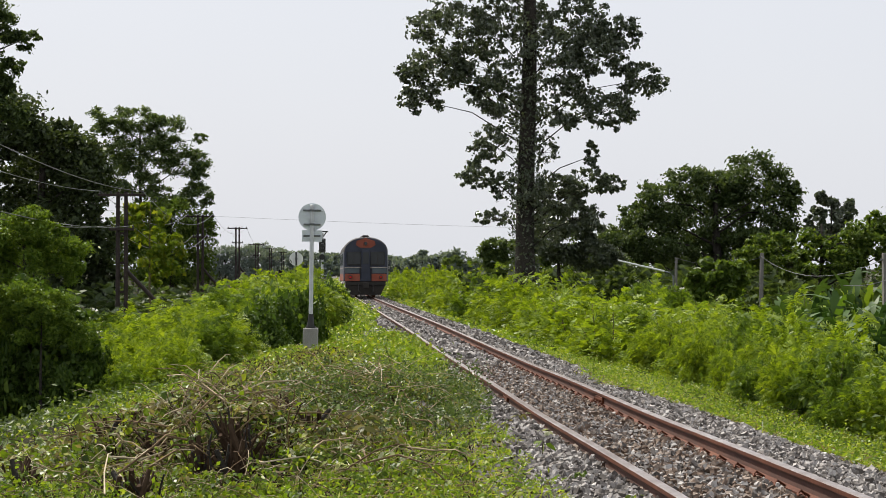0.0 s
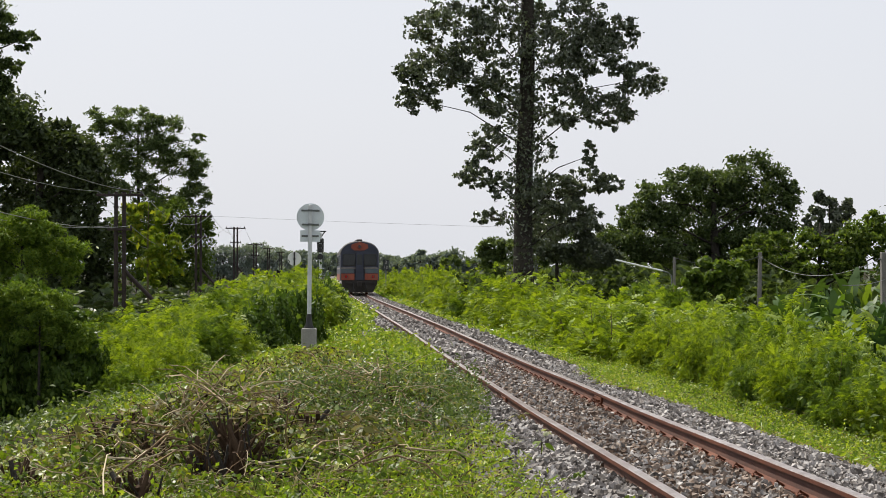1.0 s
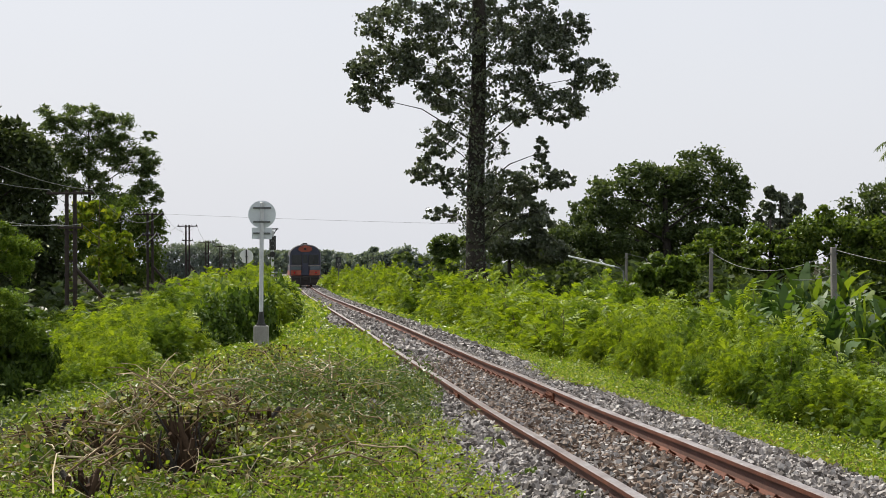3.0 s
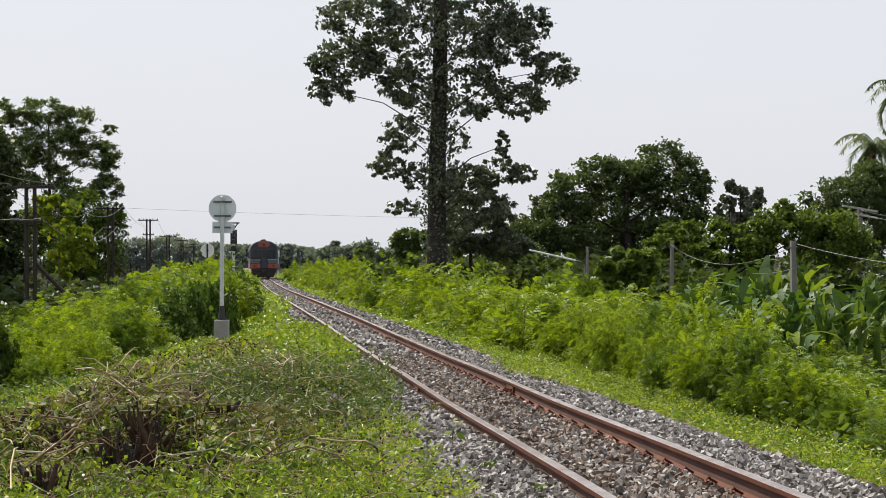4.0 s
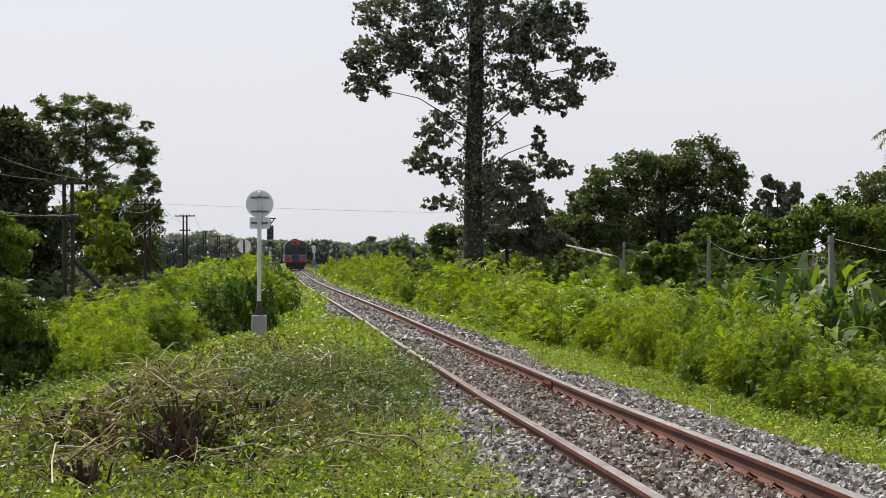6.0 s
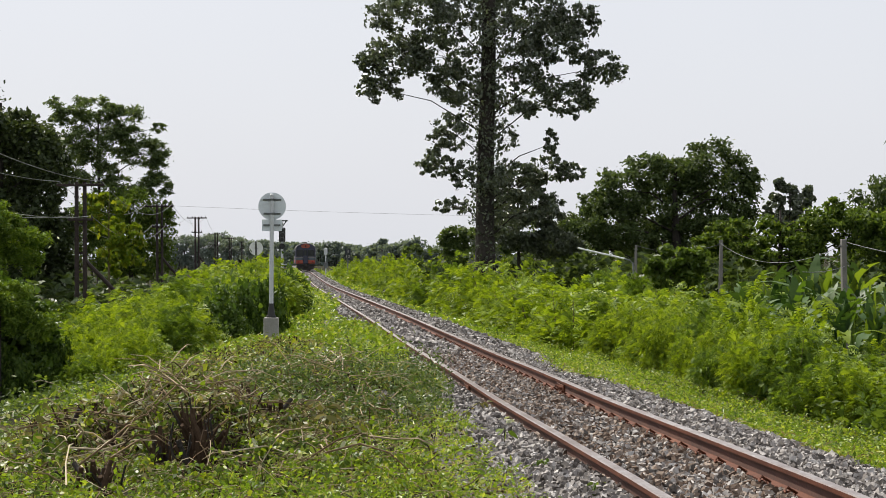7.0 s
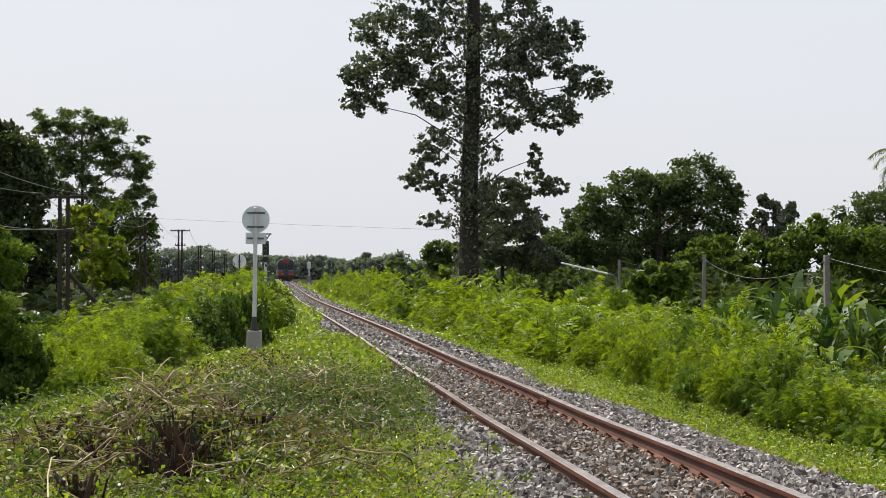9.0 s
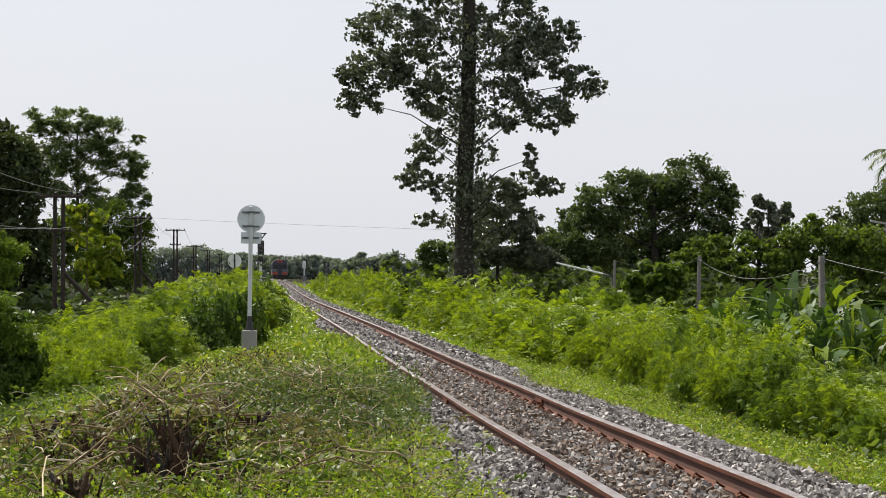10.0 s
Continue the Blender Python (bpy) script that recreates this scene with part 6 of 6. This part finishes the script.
sprigs("verge_plants", 620, 4.35, 25.5, 0.35, 4.5, 0.08, 0.26, 11, 0.046, 0.020, "grass", 512, "leafy weeds at the foot of a hedge", 0.25, 0.6, "twig", lambda x, y: 1.75 < x - track_x(y) < 3.9)
sprigs("verge_plants", 240, 4.5, 24.0, 0.5, 4.5, 0.10, 0.30, 9, 0.046, 0.024, "leaf_yellow", 513, "bright weeds at the foot of a hedge", 0.25, 0.6, "twig", lambda x, y: 1.75 < x - track_x(y) < 4.2)

stems("cut_stems", 240, -2.0, 16.4, 0.8, 1.4, 81, "tangle of dry brown cut stems on a heap", 0.0025, 0.006, 0.08, 0.36, 0.3)
stems("cut_poles", 60, -1.95, 15.0, 0.75, 1.2, 95, "longer cut branches lying against a heap", 0.005, 0.011, 0.35, 0.9, 0.28, "straw", 0.16)
stems("dark_stems", 500, -2.0, 16.0, 0.75, 1.2, 86, "dark brown dead stems on a heap", 0.003, 0.008, 0.10, 0.3, 0.6, "litter")
stems("cut_stems", 420, -2.9, 14.6, 0.6, 1.0, 82, "dry brown stems lying across the verge", 0.0025, 0.006, 0.1, 0.4, 0.2)
stems("cut_stems", 300, -0.8, 20.5, 0.9, 2.0, 83, "scattered cut stems among wilted vines", 0.003, 0.007, 0.15, 0.7, 0.25, "straw", 0.15)
stems("cut_stems", 200, -2.5, 27.0, 0.7, 4.5, 84, "scattered dry stems along the bank", 0.004, 0.008, 0.2, 0.5, 0.12)
stems("straw_bits", 520, -1.2, 14.6, 1.2, 1.9, 97, "thin pale straw scattered over weeds and cuttings", 0.002, 0.0045, 0.08, 0.36, 0.25, "straw", 0.08)
stems("straw_bits", 210, -1.9, 15.8, 0.85, 1.4, 98, "pale bent dry stalks on a cut heap", 0.0025, 0.006, 0.15, 0.45, 0.4, "straw", 0.16)
stems("cut_stems", 150, -0.5, 14.0, 1.2, 1.4, 85, "thin straw pieces lying on the weeds", 0.002, 0.004, 0.12, 0.45, 0.1)


# upright stubs of cut shrubs
for k, (x, y, h) in enumerate([(-1.76, 14.6, 0.55), (-1.60, 14.45, 0.50), (-1.47, 14.7, 0.58), (-1.60, 14.85, 0.62), (-1.50, 17.2, 0.55), (-1.32, 17.35, 0.52), (-1.44, 17.6, 0.6), (-2.80, 16.2, 0.50), (-2.72, 16.45, 0.55), (-1.98, 13.0, 0.34), (-2.08, 13.2, 0.36), (-2.25, 15.5, 0.52), (-2.9, 13.6, 0.34), (-1.15, 16.2, 0.4)]):
    r = np.random.default_rng(400 + k)
    t = thing("cut_stump", pose(x, y, float(surf_z(x, y) + pile_z(x, y)) - 0.05), "dark brown cut shrub stump with dead stubs", "stump", "cut stumps")
    for q in range(17):
        a, e = r.uniform(0, 6.28), r.uniform(0.02, 0.20)
        part("stub", rod(bmesh.new(), (r.normal() * 0.07, r.normal() * 0.07, 0), (math.cos(a) * e + r.normal() * 0.05, math.sin(a) * e, h * r.uniform(0.40, 0.8)), r.uniform(0.022, 0.036) if q % 4 == 0 else r.uniform(0.008, 0.018), 0.018 if q % 4 == 0 else 0.007, 6), M["litter" if q % 5 else "bark"], t)

# ---- loose ballast stones ----
def stone_shapes(seed, n):
    r = np.random.default_rng(seed)
    base = np.array([(x, y, z) for x in (-1, 1) for y in (-1, 1) for z in (-1, 1)], float) * 0.72
    faces = np.array([(0, 1, 3), (0, 3, 2), (4, 6, 7), (4, 7, 5), (0, 4, 5), (0, 5, 1), (2, 3, 7), (2, 7, 6), (0, 2, 6), (0, 6, 4), (1, 5, 7), (1, 7, 3)])
    out = []
    for _ in range(n):
        p = base * (1 + r.normal(size=(len(base), 1)) * 0.10) + r.normal(size=base.shape) * 0.15
        for _k in range(3):
            nrm = unit(r.normal(size=3))
            dd = p @ nrm
            p = p - np.outer(np.maximum(dd - 0.62, 0), nrm)
        out.append(p * np.array([1.0, 0.8, 0.65]))
    return out, faces


SHAPES, SFACES = stone_shapes(5, 14)


def turns(r, n):
    q = unit(r.normal(size=(n, 4)))
    w, x, y, z = q.T
    return np.stack([np.stack([1 - 2 * (y * y + z * z), 2 * (x * y - z * w), 2 * (x * z + y * w)], -1),
                     np.stack([2 * (x * y + z * w), 1 - 2 * (x * x + z * z), 2 * (y * z - x * w)], -1),
                     np.stack([2 * (x * z - y * w), 2 * (y * z + x * w), 1 - 2 * (x * x + y * y)], -1)], 1)


def stone_places(r, n, y0, y1, ulo, uhi, power=1.3):
    y = y0 + (y1 - y0) * r.uniform(0, 1, n) ** power
    lo, hi = ulo(y), uhi(y)
    u = lo + (hi - lo) * r.uniform(0, 1, n)
    ok = (np.abs(np.abs(u) - 0.533) > 0.06) & ((u > edge_left(y) - 0.12) | (r.uniform(0, 1, n) < 0.12)) & ((u < edge_right(y) + 0.15) | (r.uniform(0, 1, n) < 0.15))
    y, u = y[ok], u[ok]
    z = rail_z(y) + np.interp(u, BED_U, BED_H) + r.uniform(-0.005, 0.018, len(y)) + 0.012 * wave(u, y, 0.25)
    return np.stack([track_x(y) + u, y, z], 1), u


def stones(name, pos, size, seed, mat, label):
    r = np.random.default_rng(seed)
    n = len(pos)
    sc = size * r.uniform(0.55, 1.35, n)
    R = turns(r, n)
    sh = np.array(SHAPES)[r.integers(0, len(SHAPES), n)]
    v = np.einsum("nij,nkj->nki", R, sh) * sc[:, None, None] + pos[:, None, :]
    nv, nf = sh.shape[1], len(SFACES)
    f = (SFACES[None] + (np.arange(n) * nv)[:, None, None]).reshape(-1, 3)
    me = bpy.data.meshes.new(name)
    me.vertices.add(n * nv)
    me.vertices.foreach_set("co", v.astype(np.float32).ravel())
    me.loops.add(n * nf * 3)
    me.loops.foreach_set("vertex_index", f.astype(np.int32).ravel())
    me.polygons.add(n * nf)
    me.polygons.foreach_set("loop_start", np.arange(0, n * nf * 3, 3, dtype=np.int32))
    me.polygons.foreach_set("loop_total", np.full(n * nf, 3, dtype=np.int32))
    me.polygons.foreach_set("use_smooth", [False] * (n * nf))
    me.materials.append(M[mat])
    me.update(calc_edges=True)
    ob = link(name, me, ballast)
    return tagged(ob, label, kind="stuff")


sr = np.random.default_rng(9)
lo, hi = (lambda y: np.full_like(y, -1.35)), (lambda y: np.full_like(y, 1.85))
p1, u1 = stone_places(sr, 28000, 9.6, 34, lo, hi, 1.5)
rusty = (np.abs(u1) < 0.62) & (sr.uniform(0, 1, len(u1)) < np.where(np.abs(u1) > 0.36, 0.85, 0.55))
stones("loose_stones", p1[~rusty], 0.028, 91, "stone", "grey broken ballast stones")
stones("loose_stones", p1[rusty], 0.028, 92, "stone_rusty", "rust-stained ballast stones beside the rails")
p2, u2 = stone_places(sr, 10000, 32, 170, lo, hi, 1.5)
stones("loose_stones", p2, 0.052, 93, "stone", "grey broken ballast stones farther along")

p5, u5 = stone_places(sr, 3500, 150, 325, lo, hi, 1.1)
stones("loose_stones", p5, 0.10, 96, "stone", "grey ballast of the distant track")

p4, u4 = stone_places(sr, 1200, -2, 9.8, lo, hi, 1.0)
stones("loose_stones", p4, 0.045, 94, "stone", "grey broken ballast stones")

# single stones on top, along the nearest stretch
piece = []
for shape in SHAPES:
    piece.append(mesh_from("stone", shape, [tuple(int(i) for i in f) for f in SFACES], [M["stone_one"]]))
p3, u3 = stone_places(sr, 320, 9.5, 15.0, lo, hi, 1.0)
for p in p3[:290]:
    o = link("stone", piece[int(sr.integers(len(piece)))], ballast)
    k = float(sr.uniform(0.022, 0.036))
    o.matrix_basis = pose(p[0], p[1], p[2] + 0.018, *[float(a) for a in sr.uniform(0, 360, 3)]) @ Matrix.Diagonal((k, k, k, 1))


# ---- what moves ----
def motions():
    rows = []
    for k in range(0, 21):
        s = k * 0.5
        y = 118 + 14.5 * s + 0.73 * s * s + 10.0
        slope = (float(rail_z(y + 8)) - float(rail_z(y - 8))) / 16
        rows.append((s, pose(track_x(y), y, float(rail_z(y)), math.degrees(math.atan(slope)), 0, turn)))
    walk(railcar, rows)


motions()
